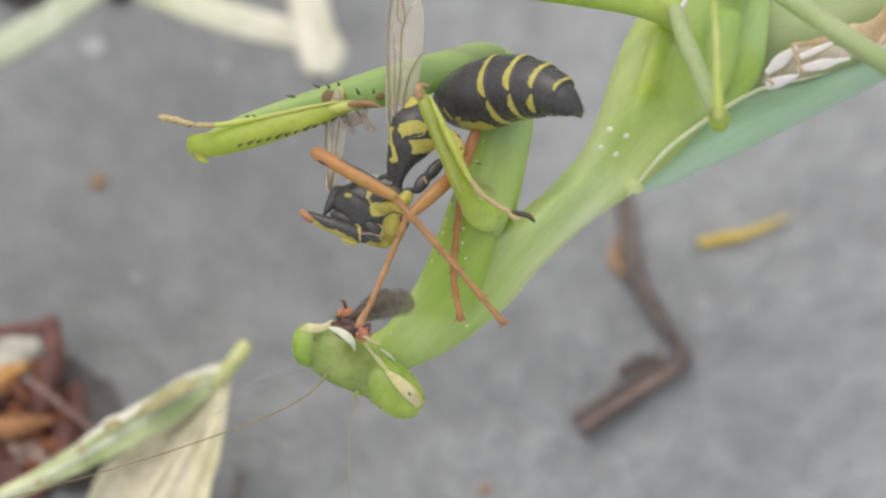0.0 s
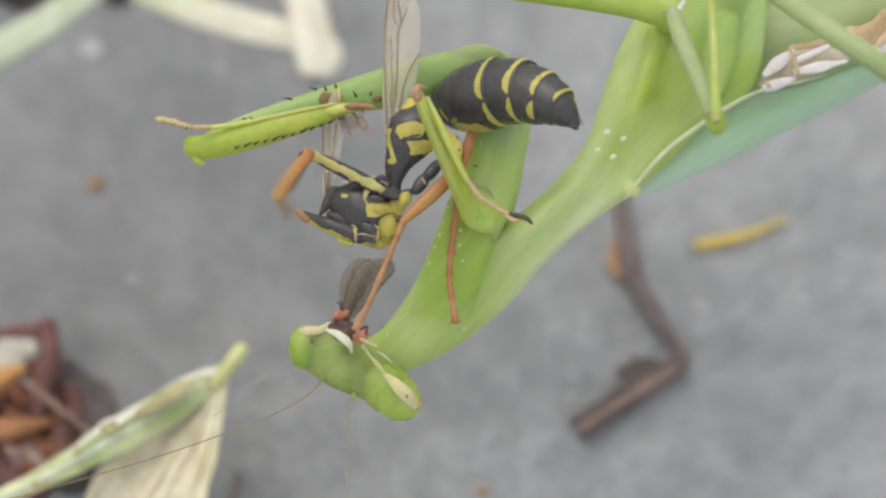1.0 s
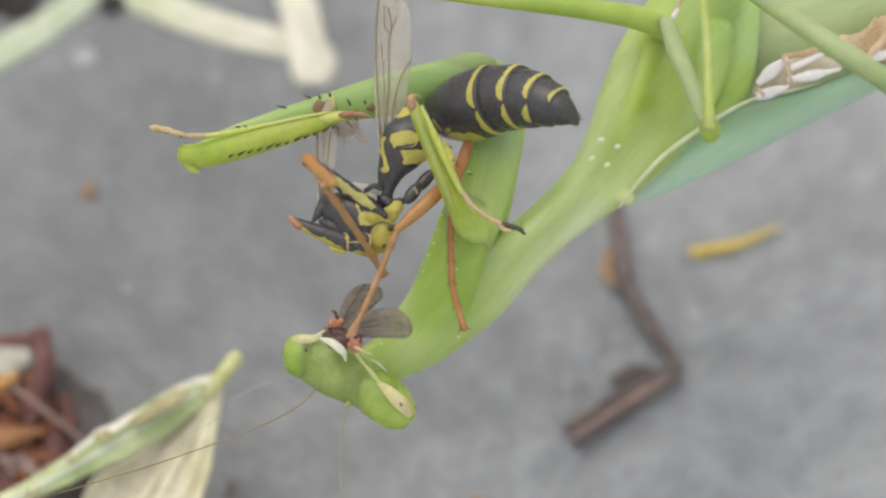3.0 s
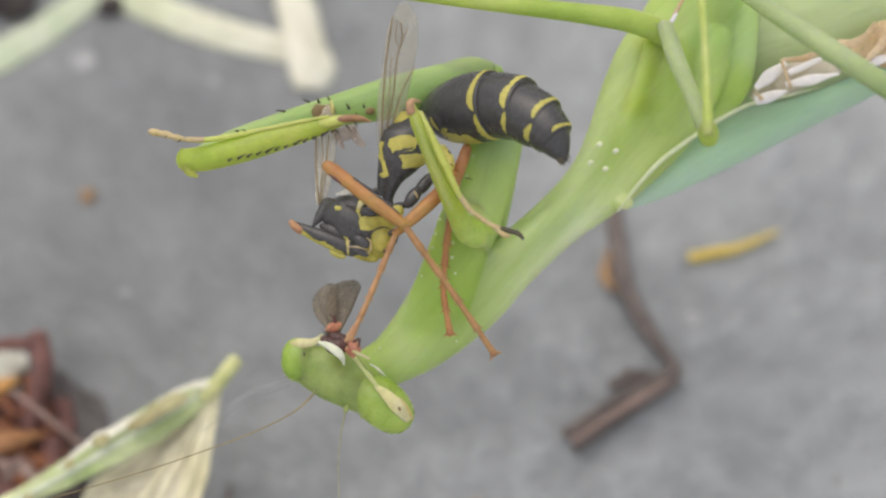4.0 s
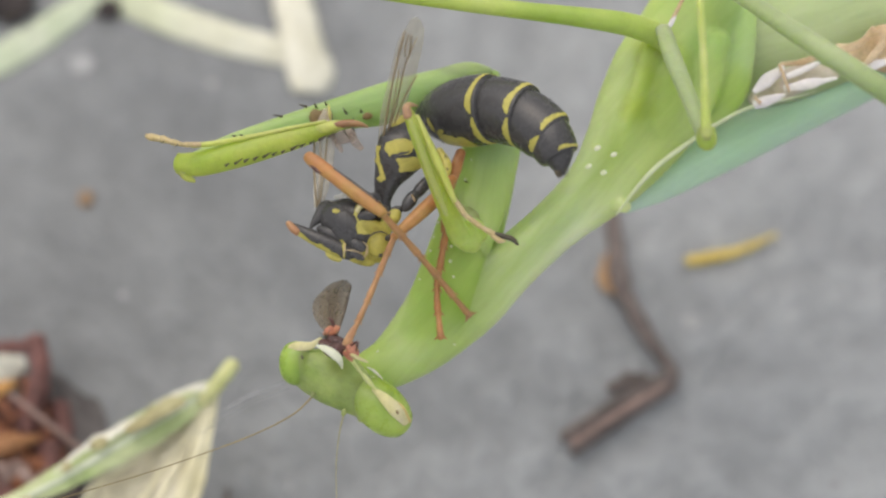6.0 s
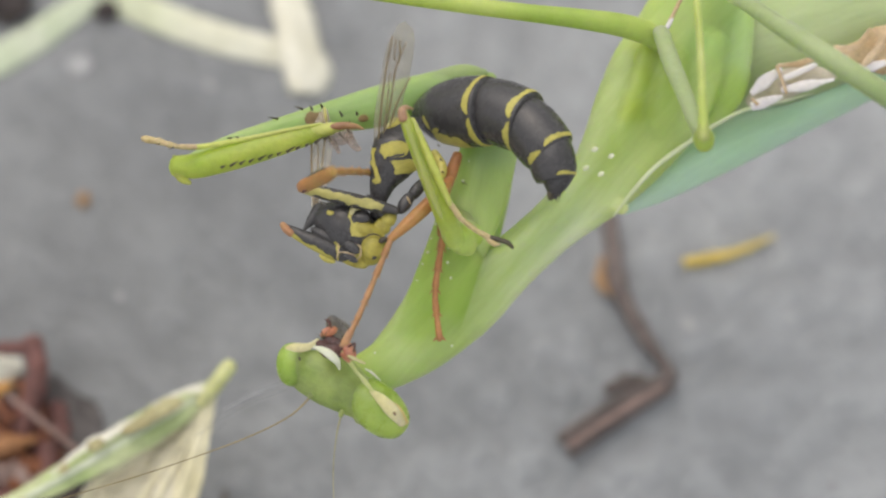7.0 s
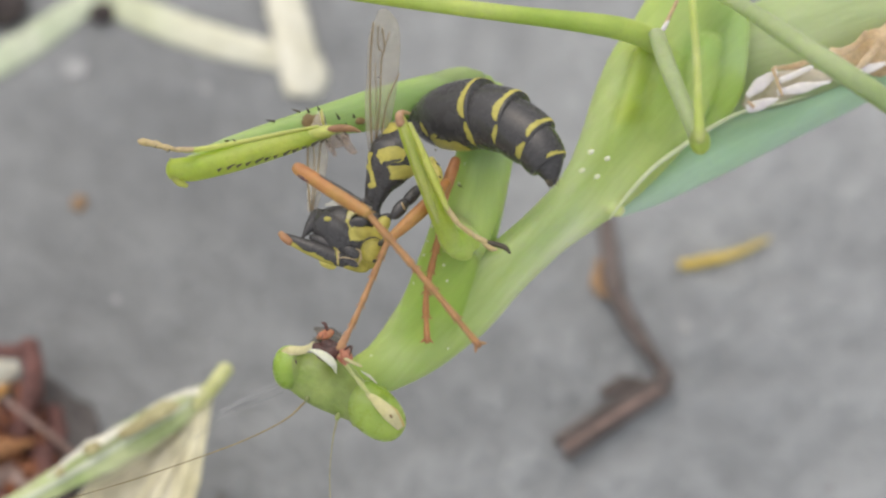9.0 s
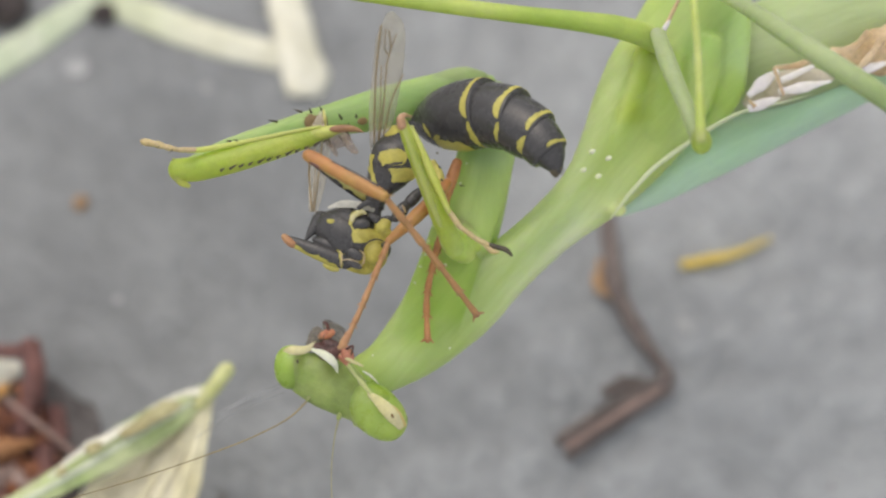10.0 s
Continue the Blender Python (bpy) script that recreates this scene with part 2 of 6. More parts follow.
grit(SLAB, 480, 0.12)
broad_patches(SLAB, (-28.03, 11.01, 0), 50, 0.69, (26.51, 17.55, 0), 50, 1.20)


def tones(m, stops):
    """The skin changes its tone along the body: rows of (x in millimetres from the middle, tint)."""
    n, l = m.node_tree.nodes, m.node_tree.links
    p = n["Principled BSDF"]
    tc, cut, rng, mix, ramp = n.new("ShaderNodeTexCoord"), n.new("ShaderNodeSeparateXYZ"), n.new("ShaderNodeMapRange"), n.new("ShaderNodeMix"), n.new("ShaderNodeValToRGB")
    mix.data_type, mix.blend_type, mix.inputs[0].default_value = "RGBA", "MULTIPLY", 1.0
    x0, x1 = stops[0][0], stops[-1][0]
    rng.inputs[1].default_value, rng.inputs[2].default_value = x0 * MM, x1 * MM
    ramp.color_ramp.interpolation = "EASE"
    for i, (x, tint) in enumerate(stops):
        e = ramp.color_ramp.elements[0] if i == 0 else ramp.color_ramp.elements[-1] if i == len(stops) - 1 else ramp.color_ramp.elements.new((x - x0) / (x1 - x0))
        e.color = (*tint, 1)
    l.new(tc.outputs["Object"], cut.inputs[0]), l.new(cut.outputs[0], rng.inputs[0]), l.new(rng.outputs[0], ramp.inputs[0]), l.new(ramp.outputs[0], mix.inputs[7])
    l.new(p.inputs["Base Color"].links[0].from_socket, mix.inputs[6]), l.new(mix.outputs[2], p.inputs["Base Color"])


def blotch(m, centre, radius, tint):
    """A soft-edged patch of another tone in the skin; the centre is given from the thing's middle."""
    n, l = m.node_tree.nodes, m.node_tree.links
    p = n["Principled BSDF"]
    tc, wave, far, add, rng, mix = n.new("ShaderNodeTexCoord"), n.new("ShaderNodeTexNoise"), n.new("ShaderNodeVectorMath"), n.new("ShaderNodeMath"), n.new("ShaderNodeMapRange"), n.new("ShaderNodeMix")
    wave.inputs["Scale"].default_value = 900
    far.operation, far.inputs[1].default_value = "DISTANCE", V(centre) * MM
    add.operation, add.inputs[1].default_value = "MULTIPLY_ADD", radius * 0.8 * MM
    rng.interpolation_type = "SMOOTHSTEP"
    rng.inputs[1].default_value, rng.inputs[2].default_value, rng.inputs[3].default_value, rng.inputs[4].default_value = radius * 0.5 * MM, radius * 1.5 * MM, 1.0, 0.0
    mix.data_type, mix.blend_type = "RGBA", "MULTIPLY"
    mix.inputs[7].default_value = (*tint, 1)
    l.new(tc.outputs["Object"], wave.inputs["Vector"]), l.new(tc.outputs["Object"], far.inputs[0])
    l.new(wave.outputs["Fac"], add.inputs[0]), l.new(far.outputs["Value"], add.inputs[2]), l.new(add.outputs[0], rng.inputs[0]), l.new(rng.outputs[0], mix.inputs[0])
    l.new(p.inputs["Base Color"].links[0].from_socket, mix.inputs[6]), l.new(mix.outputs[2], p.inputs["Base Color"])


def strap(m, a, b, radius, tint):
    """The upper arm's own tone in the fused skin: a band from a to b with a clear edge that fades out past its ends."""
    n, l = m.node_tree.nodes, m.node_tree.links
    p = n["Principled BSDF"]
    a, b = V(a) * MM, V(b) * MM
    long = (b - a).length
    tc, off, dot, ease, back, far, edge, fade, both, mix = [n.new("ShaderNode" + k) for k in ("TexCoord", "VectorMath", "VectorMath", "VectorMath", "VectorMath", "VectorMath", "MapRange", "MapRange", "Math", "Mix")]
    off.operation, off.inputs[1].default_value = "SUBTRACT", a
    dot.operation, dot.inputs[1].default_value = "DOT_PRODUCT", (b - a) / long
    ease.operation, ease.inputs[0].default_value = "SCALE", (b - a) / long
    back.operation, far.operation = "SUBTRACT", "MULTIPLY"
    far.inputs[1].default_value = (1, 1, 0)
    size = n.new("ShaderNodeVectorMath")
    size.operation = "LENGTH"
    edge.interpolation_type = fade.interpolation_type = "SMOOTHSTEP"
    edge.inputs[1].default_value, edge.inputs[2].default_value, edge.inputs[3].default_value, edge.inputs[4].default_value = radius * 0.93 * MM, radius * 1.04 * MM, 1.0, 0.0
    fade.inputs[1].default_value, fade.inputs[2].default_value = 0.0, 1.8 * MM
    both.operation, mix.data_type, mix.blend_type = "MULTIPLY", "RGBA", "MULTIPLY"
    mix.inputs[7].default_value = (*tint, 1)
    l.new(tc.outputs["Object"], off.inputs[0]), l.new(off.outputs[0], dot.inputs[0]), l.new(dot.outputs["Value"], ease.inputs["Scale"])
    l.new(off.outputs[0], back.inputs[0]), l.new(ease.outputs[0], back.inputs[1]), l.new(back.outputs[0], far.inputs[0]), l.new(far.outputs[0], size.inputs[0])
    l.new(size.outputs["Value"], edge.inputs[0]), l.new(dot.outputs["Value"], fade.inputs[0]), l.new(edge.outputs[0], both.inputs[0]), l.new(fade.outputs[0], both.inputs[1])
    l.new(both.outputs[0], mix.inputs[0]), l.new(p.inputs["Base Color"].links[0].from_socket, mix.inputs[6]), l.new(mix.outputs[2], p.inputs["Base Color"])


blotch(SLAB, (-9, -1, 0), 9, (1.08, 1.08, 1.08))
tones(STRAW_LONG, ((0, (0.60, 0.68, 0.55)), (4, (0.80, 0.86, 0.72)), (9, (0.98, 1.0, 0.95)), (16, (1.03, 1.03, 1.03))))
tones(THORAX, ((-9.5, (0.98, 1.02, 0.72)), (-7.2, (1.10, 1.08, 1.30)), (-4.6, (1.04, 1.04, 1.15)), (-1.5, (1.16, 1.10, 1.60)), (1.2, (1.16, 1.11, 1.65)), (3.0, (1.04, 1.03, 1.10)), (5.5, (0.90, 0.94, 0.72)), (7.5, (0.86, 0.92, 0.78)), (10.0, (0.80, 0.91, 0.98))))
for c, r, tint in (((4.9, 9.2, 0.8), 1.5, (0.86, 0.86, 0.40)), ((4.6, 7.7, 0.8), 1.1, (0.88, 0.90, 0.45)), ((4.2, 6.3, 0.8), 1.2, (0.86, 0.86, 0.35)), ((9.2, 7.0, 0.4), 2.0, (0.88, 0.92, 0.50)), ((6.6, 3.0, 0.8), 0.8, (0.95, 0.95, 0.70)), ((7.5, 9.6, 0.5), 1.3, (0.92, 1.0, 1.05)), ((-6.6, -4.6, 1.0), 1.6, (0.84, 0.93, 0.50))):
    blotch(THORAX, c, r, tint)
for c, r, tint in (((-0.5, 0.75, 1.6), 0.75, (0.70, 0.70, 0.50)), ((0.6, 0.0, 1.6), 0.5, (0.82, 0.85, 0.60)), ((-1.9, 0.6, 1.6), 0.7, (0.95, 1.02, 0.75))):
    blotch(FACE, c, r, tint)
strap(THORAX, (-6.2, -5.0, 1.0), (-4.7, -0.3, 1.0), 1.55, (0.77, 0.885, 0.40))
blotch(COXA, (-2.7, 4.6, 0.5), 2.2, (0.98, 0.98, 1.5))
blotch(COXA, (-5.6, -1.9, 0.8), 1.2, (1.06, 0.98, 0.80))
blotch(LIME, (-4.1, -0.3, 3.2), 2.1, (1.10, 1.20, 2.0))


# ---- mesh tools (all in millimetres) ----
def spline(rows, steps):
    """Rows of equal-length tuples, joined by a Catmull-Rom curve."""
    a = [np.array(r, float) for r in rows]
    a = [2 * a[0] - a[1], *a, 2 * a[-1] - a[-2]]
    out = []
    for i in range(1, len(a) - 2):
        for k in range(steps):
            t = k / steps
            p0, p1, p2, p3 = a[i - 1:i + 3]
            out.append(0.5 * (2 * p1 + (p2 - p0) * t + (2 * p0 - 5 * p1 + 4 * p2 - p3) * t * t + (3 * p1 - p0 - 3 * p2 + p3) * t ** 3))
    return out + [a[-2]]


def tube(points, radii, seg=16, steps=6, flat=1.0, camber=0.0, up=(0, 0, 1), wob=0.0, seed=0, ends=True, flutes=0, groove=0.06):
    """A body swept along points, oval in section (flat: depth over width), with rounded ends; flutes: soft ridges along it."""
    up = V(up)
    rows = spline([(*p, r) for p, r in zip(points, radii)], steps)
    pts, rad = [V(r[:3]) for r in rows], [max(0.004, r[3]) for r in rows]
    n = len(pts)
    tang = [(pts[min(i + 1, n - 1)] - pts[max(i - 1, 0)]).normalized() for i in range(n)]
    rings = [(pts[i], tang[i], rad[i]) for i in range(n)]
    if ends:
        caps = [(math.cos(a), math.sin(a)) for a in (radians(20), radians(45), radians(70))]
        k = min(1.0, max(flat, 0.3))
        rings = [(pts[0] - tang[0] * rad[0] * k * s, tang[0], rad[0] * c) for c, s in reversed(caps)] + rings + [(pts[-1] + tang[-1] * rad[-1] * k * s, tang[-1], rad[-1] * c) for c, s in caps]
    bm = bmesh.new()
    loops = []
    for p, t, r in rings:
        side = up.cross(t)
        side = side.normalized() if side.length > 1e-6 else Vector((1, 0, 0))
        nor = t.cross(side)
        loop = []
        for j in range(seg):
            a = 2 * math.pi * j / seg
            ca, sa = math.cos(a), math.sin(a)
            if flutes:
                sa *= 1 + groove * math.cos(flutes * ca * 3.0 + 0.8 * noise.noise(p * 0.15))
            q = p + side * r * ca + nor * (r * flat * sa - camber * r * ca * ca)
            if wob:
                q += (side * ca + nor * sa * flat) * r * wob * noise.noise(q * 0.9 + Vector((seed * 7.1, 0, 0)))
            loop.append(bm.verts.new(q))
        loops.append(loop)
    for a, b in zip(loops, loops[1:]):
        for j in range(seg):
            bm.faces.new((a[j], a[(j + 1) % seg], b[(j + 1) % seg], b[j]))
    bm.faces.new(loops[0][::-1]), bm.faces.new(loops[-1])
    bmesh.ops.recalc_face_normals(bm, faces=bm.faces)
    return bm


def egg(p, q, r, flat=1.0, seg=16, blunt=0.6, wob=0.0, seed=0):
    """An egg from p to q, r wide; blunt below 0.6 is squarer, above it more pointed."""
    p, q = V(p), V(q)
    turns = [radians(3 + 174 * i / 14) for i in range(15)]
    return tube([p.lerp(q, 0.5 - 0.5 * math.cos(a)) for a in turns], [r * math.sin(a) ** (blunt / 0.6) for a in turns], seg, 2, flat, wob=wob, seed=seed, ends=False)


def cone(p, q, r, seg=6):
    p, q = V(p), V(q)
    return tube([p, p.lerp(q, 0.5), q], [r, r * 0.65, r * 0.08], seg, 2, ends=False)


def join(*bms):
    out = bms[0]
    for b in bms[1:]:
        me = bpy.data.meshes.new("tmp")
        b.to_mesh(me)
        out.from_mesh(me)
        b.free()
        bpy.data.meshes.remove(me)
    return out


def near(p, a, b):
    """Distance in the plane from p to the line from a to b."""
    a, b, p = V(a).to_2d(), V(b).to_2d(), V(p).to_2d()
    d = b - a
    t = max(0, min(1, (p - a).dot(d) / max(1e-9, d.length_squared)))
    return (p - a - d * t).length


def marking(bm, test, lift=0.025):
    """A thin coloured skin over those faces of bm that pass the test."""
    bm.normal_update()
    out, made = bmesh.new(), {}
    for f in bm.faces:
        if len(f.verts) > 8 or not test(f.calc_center_median() + Vector((0.14 * noise.noise(f.calc_center_median() * 2.6), 0.14 * noise.noise(f.calc_center_median() * 2.6 + Vector((9, 0, 0))), 0)), f.normal):
            continue
        vs = []
        for v in f.verts:
            if v.index not in made:
                made[v.index] = out.verts.new(v.co + v.normal * lift)
            vs.append(made[v.index])
        out.faces.new(vs)
    return out


PIVOT = {}


def thing(name, base, label, category, on=STAGE, group=""):
    ob = new(name)
    ob.empty_display_size = 0.002
    ob.matrix_basis = on @ Matrix.Translation(V(base) * MM)
    PIVOT[ob] = V(base)
    return tagged(ob, label, category, group)


def part(name, bm, material, parent, label="", pivot=None, local=False):
    """Links a bmesh, drawn in the thing's plan, as one mesh under a thing or a part."""
    at = V(pivot) if pivot is not None else PIVOT[parent]
    for v in bm.verts:
        v.co = (v.co if local else v.co - at) * MM
    for f in bm.faces:
        f.smooth = True
    me = bpy.data.meshes.new(name)
    bm.to_mesh(me)
    bm.free()
    me.materials.append(material)
    ob = new(name, me)
    ob.parent = parent
    ob.location = (at - PIVOT[parent]) * MM
    PIVOT[ob] = at
    return tagged(ob, label)


def fuse(ob, voxel, rounds):
    """Melts the bodies of one part into a single skin with soft hollows where they meet."""
    m = ob.modifiers.new("melt", "REMESH")
    m.mode, m.voxel_size, m.use_smooth_shade = "VOXEL", voxel * MM, True
    m = ob.modifiers.new("soften", "SMOOTH")
    m.factor, m.iterations = 0.5, rounds
    return ob


# ---- the ground: one grey slab to the horizon ----
def build_ground():
    bm = bmesh.new()
    n = 60
    edge = [((i / n * 2 - 1) ** 5) * 60 + (i / n * 2 - 1) * 0.15 for i in range(n + 1)]
    grid = [[bm.verts.new((x, y, 0)) for x in edge] for y in edge]
    for j in range(n):
        for i in range(n):
            bm.faces.new((grid[j][i], grid[j][i + 1], grid[j + 1][i + 1], grid[j + 1][i]))
    me = bpy.data.meshes.new("ground")
    bm.to_mesh(me)
    bm.free()
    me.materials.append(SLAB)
    tagged(new("ground", me), "smooth mottled grey stone slab with faint pale specks", "ground", kind="structure")


build_ground()
FLAT = Matrix.Identity(4)


# ---- litter on the slab ----
def straw_blade(points, radii, material, label):
    ob = thing("straw_blade", points[0], label, "dry leaf", FLAT, "straw on the slab")
    part("blade", tube(points, radii, 18, 8, 0.22, camber=0.25, wob=0.12, seed=len(points)), material, ob)
    c = [V(p) + Vector((0, 0, r * 0.20)) for p, r in zip(points, radii)]
    part("midrib", tube(c, [r * 0.12 for r in radii], 8, 6), material, ob)
    return ob


straw_blade([(-34.87, 27.51, 0.35), (-30.28, 30.72, 0.4), (-26.47, 34.18, 0.35), (-22.57, 38.06, 0.3)], [1.287, 1.404, 1.17, 0.936], STRAW_GREEN, "pale green dry grass blade lying on the slab")
straw_blade([(-25.37, 35.87, 0.3), (-20.48, 33.57, 0.35), (-15.28, 31.45, 0.35), (-9.97, 29.96, 0.35)], [1.092, 1.365, 1.365, 1.092], STRAW_LONG, "cream dry straw blade lying on the slab")
straw_blade([(-11.53, 38.5, 0.7), (-10.4, 34.27, 0.8), (-9.49, 30.47, 0.85), (-8.85, 28.33, 0.6), (-8.89, 26.87, 0.45)], [1.404, 1.443, 1.482, 1.755, 1.326], STRAW, "cream bent straw with a thick rounded end")


def husk_leaf():
    ob = thing("husk_leaf", (-16.81, 1.86, 0.5), "withered pale green husk leaf with papery cream skirt", "dry leaf", FLAT)
    rib = [(-28.34, -7.31, 6), (-23.96, -5.99, 8), (-20.59, -4.44, 9), (-17.56, -2.91, 10), (-15.06, -1.28, 10), (-12.99, 0.13, 10)]
    part("blade", tube(rib, [0.507, 0.624, 0.897, 1.131, 1.053, 0.585], 28, 10, 0.14, camber=0.3, wob=0.10, seed=3), HUSK_GREEN, ob, "half-green blade with pale margins")
    part("midrib", tube([V(q) + Vector((0, -0.2, 0.15)) for q in rib], [0.117, 0.156, 0.195, 0.195, 0.156, 0.156], 10, 8, 0.6), STRAW_GREEN, ob)
    part("margin", tube([(-21.76, -4.9, 9.4), (-20.12, -3.7, 10), (-18.59, -2.97, 10.6), (-16.53, -1.8, 10.8), (-14.5, -0.41, 10.8), (-12.6, 0.16, 10.4)], [0.078, 0.234, 0.312, 0.156, 0.234, 0.273], 14, 8, 0.2, wob=0.8, seed=8), STRAW, ob, "curled white margin")
    for i, (p, q, r) in enumerate((((-16.6, -2.2, 11.1), (-14.2, -0.95, 11.2), 0.52), ((-19.5, -3.75, 11), (-18.5, -3.4, 11), 0.36), ((-17.6, -2.9, 11), (-15.8, -2.0, 11.1), 0.40), ((-21.2, -4.85, 10), (-20.6, -4.6, 10.1), 0.25), ((-23.7, -6.48, 8.8), (-22.98, -6.24, 8.9), 0.234))):
        part("brown_stain", egg(p, q, r, 0.25, 12, wob=0.6, seed=i), STAIN, ob, "brown withered patch")
    part("stalk", tube([(-13.28, -0.58, 10), (-12.42, 0.26, 10.6), (-11.69, 1.14, 11)], [0.429, 0.468, 0.468], 16, 6), STALK, ob, "short cut yellow-green stalk")
    left = [(-13.06, 0.21, 9.5), (-15.06, -1.95, 8.6), (-17.93, -3.53, 7.4), (-20.88, -5.41, 6), (-23.52, -11.34, 0.4)]
    mid = [(-12.91, -0.04, 9.8), (-14.11, -3.14, 8.8), (-15.74, -6.21, 7.6), (-16.56, -9.22, 6.2), (-17.76, -13.4, 0.4)]
    right = [(-12.67, 0.1, 9.6), (-13.15, -3.36, 8.4), (-13.83, -6.78, 7.2), (-14.39, -9.84, 6), (-15.32, -13.74, 0.4)]
    bm = bmesh.new()
    rows = []
    sl, sm, sr = (spline(e, 10) for e in (left, mid, right))
    for i, (a, b, c) in enumerate(zip(sl, sm, sr)):
        row = []
        for k in range(49):
            u = k / 48
            p = (V(a).lerp(V(b), u * 2) if u < 0.5 else V(b).lerp(V(c), u * 2 - 1))
            p.z += (0.10 * math.sin(u * 30 + i * 0.1) + 0.6 * noise.noise(p * 0.35)) * min(1, i / 8)
            row.append(bm.verts.new(p))
        rows.append(row)
    for a, b in zip(rows, rows[1:]):
        for k in range(48):
            bm.faces.new((a[k], a[k + 1], b[k + 1], b[k]))
    geo = bmesh.ops.extrude_face_region(bm, geom=bm.faces[:])
    for v in geo["geom"]:
        if isinstance(v, bmesh.types.BMVert):
            v.co.z -= 0.10
    bmesh.ops.recalc_face_normals(bm, faces=bm.faces)
    part("skirt", bm, HUSK, ob, "thin cream papery skirt with fine ribs")
    for u, wide in ((0.04, 0.7), (0.33, 0.6), (0.47, 0.5), (0.74, 1.6), (0.95, 1.5)):
        line = [(V(a).lerp(V(b), u * 2) if u < 0.5 else V(b).lerp(V(c), u * 2 - 1)) + Vector((0, 0, 0.3)) for a, b, c in zip(left, mid, right)]
        part("rib", tube(line, [wide * w for w in (0.156, 0.234, 0.273, 0.273, 0.234)], 12, 8, 0.35, wob=0.3, seed=int(u * 50)), RIB, ob)


husk_leaf()


def brown_heap():
    ob = thing("dried_leaf_heap", (-27.42, -0.29, 0), "heap of shrivelled reddish-brown dry leaves and stems", "dry leaves", FLAT)
    part("stem", tube([(-31.25, 5.04, 2), (-28.08, 5.52, 3), (-25.45, 5.44, 3.5)], [0.39, 0.429, 0.468], 12, 6, wob=0.4), HEAP_BROWN, ob)
    part("stem", tube([(-25.53, 5.52, 3.5), (-25.12, 4.07, 3), (-25.61, 1.72, 2), (-25.97, -0.02, 1.5)], [0.702, 0.741, 0.78, 0.546], 12, 6, wob=0.3, seed=2), HEAP_BROWN, ob)
    part("stem", tube([(-26.64, 2.06, 3.4), (-24.81, 0.7, 3.6), (-22.3, -1.02, 2)], [0.156, 0.195, 0.195], 12, 6, wob=0.3, seed=3), BARK_PINK, ob, "pinkish dry stem")
    part("leaf_scrap", tube([(-29.89, 1.55, 2.5), (-28, 2.44, 3.2), (-26.75, 3.17, 2.8)], [0.78, 0.702, 0.273], 14, 6, 0.3, camber=0.5, wob=0.5, seed=4), AMBER, ob)
    part("leaf_scrap", tube([(-29.39, -1.08, 3), (-26.86, -0.96, 3.2), (-24.91, -0.26, 2)], [0.858, 0.78, 0.234], 14, 6, 0.3, camber=0.5, wob=0.5, seed=5), RUST_LEAF, ob)
    part("leaf_scrap", tube([(-31.04, 4.04, 1), (-28.75, 4.48, 1.4), (-26.84, 5.16, 1.2)], [1.56, 1.404, 0.546], 14, 6, 0.2, camber=0.3, wob=0.4, seed=6), STRAW, ob, "cream leaf scrap")
    # the one grey strip among the scraps paints shade beside the heap
    for i, (p, q, r, m) in enumerate((
            ((-29.94, 0.98, 0.8), (-24.51, 1.76, 0.8), 1.326, HEAP_BROWN), ((-29.47, -2.13, 1), (-23.49, -0.93, 0.8), 1.404, RUSSET),
            ((-29.59, -4.3, 0.8), (-24.65, -3.56, 0.8), 1.326, HEAP_BROWN), ((-27.92, 0.78, 1.4), (-25.66, -3.31, 1.2), 0.936, RUSSET),
            ((-25.66, 4.3, 0.3), (-23.91, 1.31, 0.3), 0.468, HEAP_SHADE), ((-28.83, -2.06, 2), (-25.95, -1.75, 2.2), 0.468, BARK_PINK),
            ((-24.93, 2.25, 0.5), (-22.82, -0.26, 0.5), 0.624, HEAP_BROWN), ((-26.95, 4.04, 1), (-24.2, -0.62, 1), 0.78, RUSSET),
            ((-25.24, -0.68, 1.2), (-22.93, -2.82, 0.8), 0.78, HEAP_BROWN), ((-28.42, 1.2, 2.4), (-25.99, 1.65, 2.2), 0.39, RUSSET), ((-27.02, -3.05, 1.6), (-24.24, -2.31, 1.6), 0.468, BARK_PINK))):
        p, q = V(p), V(q)
        part("leaf_scrap", tube([p, p.lerp(q, 0.33) + Vector((0, 0.6, 0.4)), p.lerp(q, 0.66) - Vector((0, 0.5, -0.3)), q], [r * 0.6, r, r * 0.8, r * 0.3], 14, 6, 0.35, camber=0.6, wob=0.8, seed=10 + i), m, ob)
    # flat grey patch that paints the heap's soft shadow on the slab
    part("crumb", egg((-29.68, -2.26, 0.2), (-21.55, 2.36, 0.2), 3.705, 0.05, 24, wob=0.6), HEAP_SHADE, ob, "soft shadow of the heap, painted as a flat grey patch")


brown_heap()


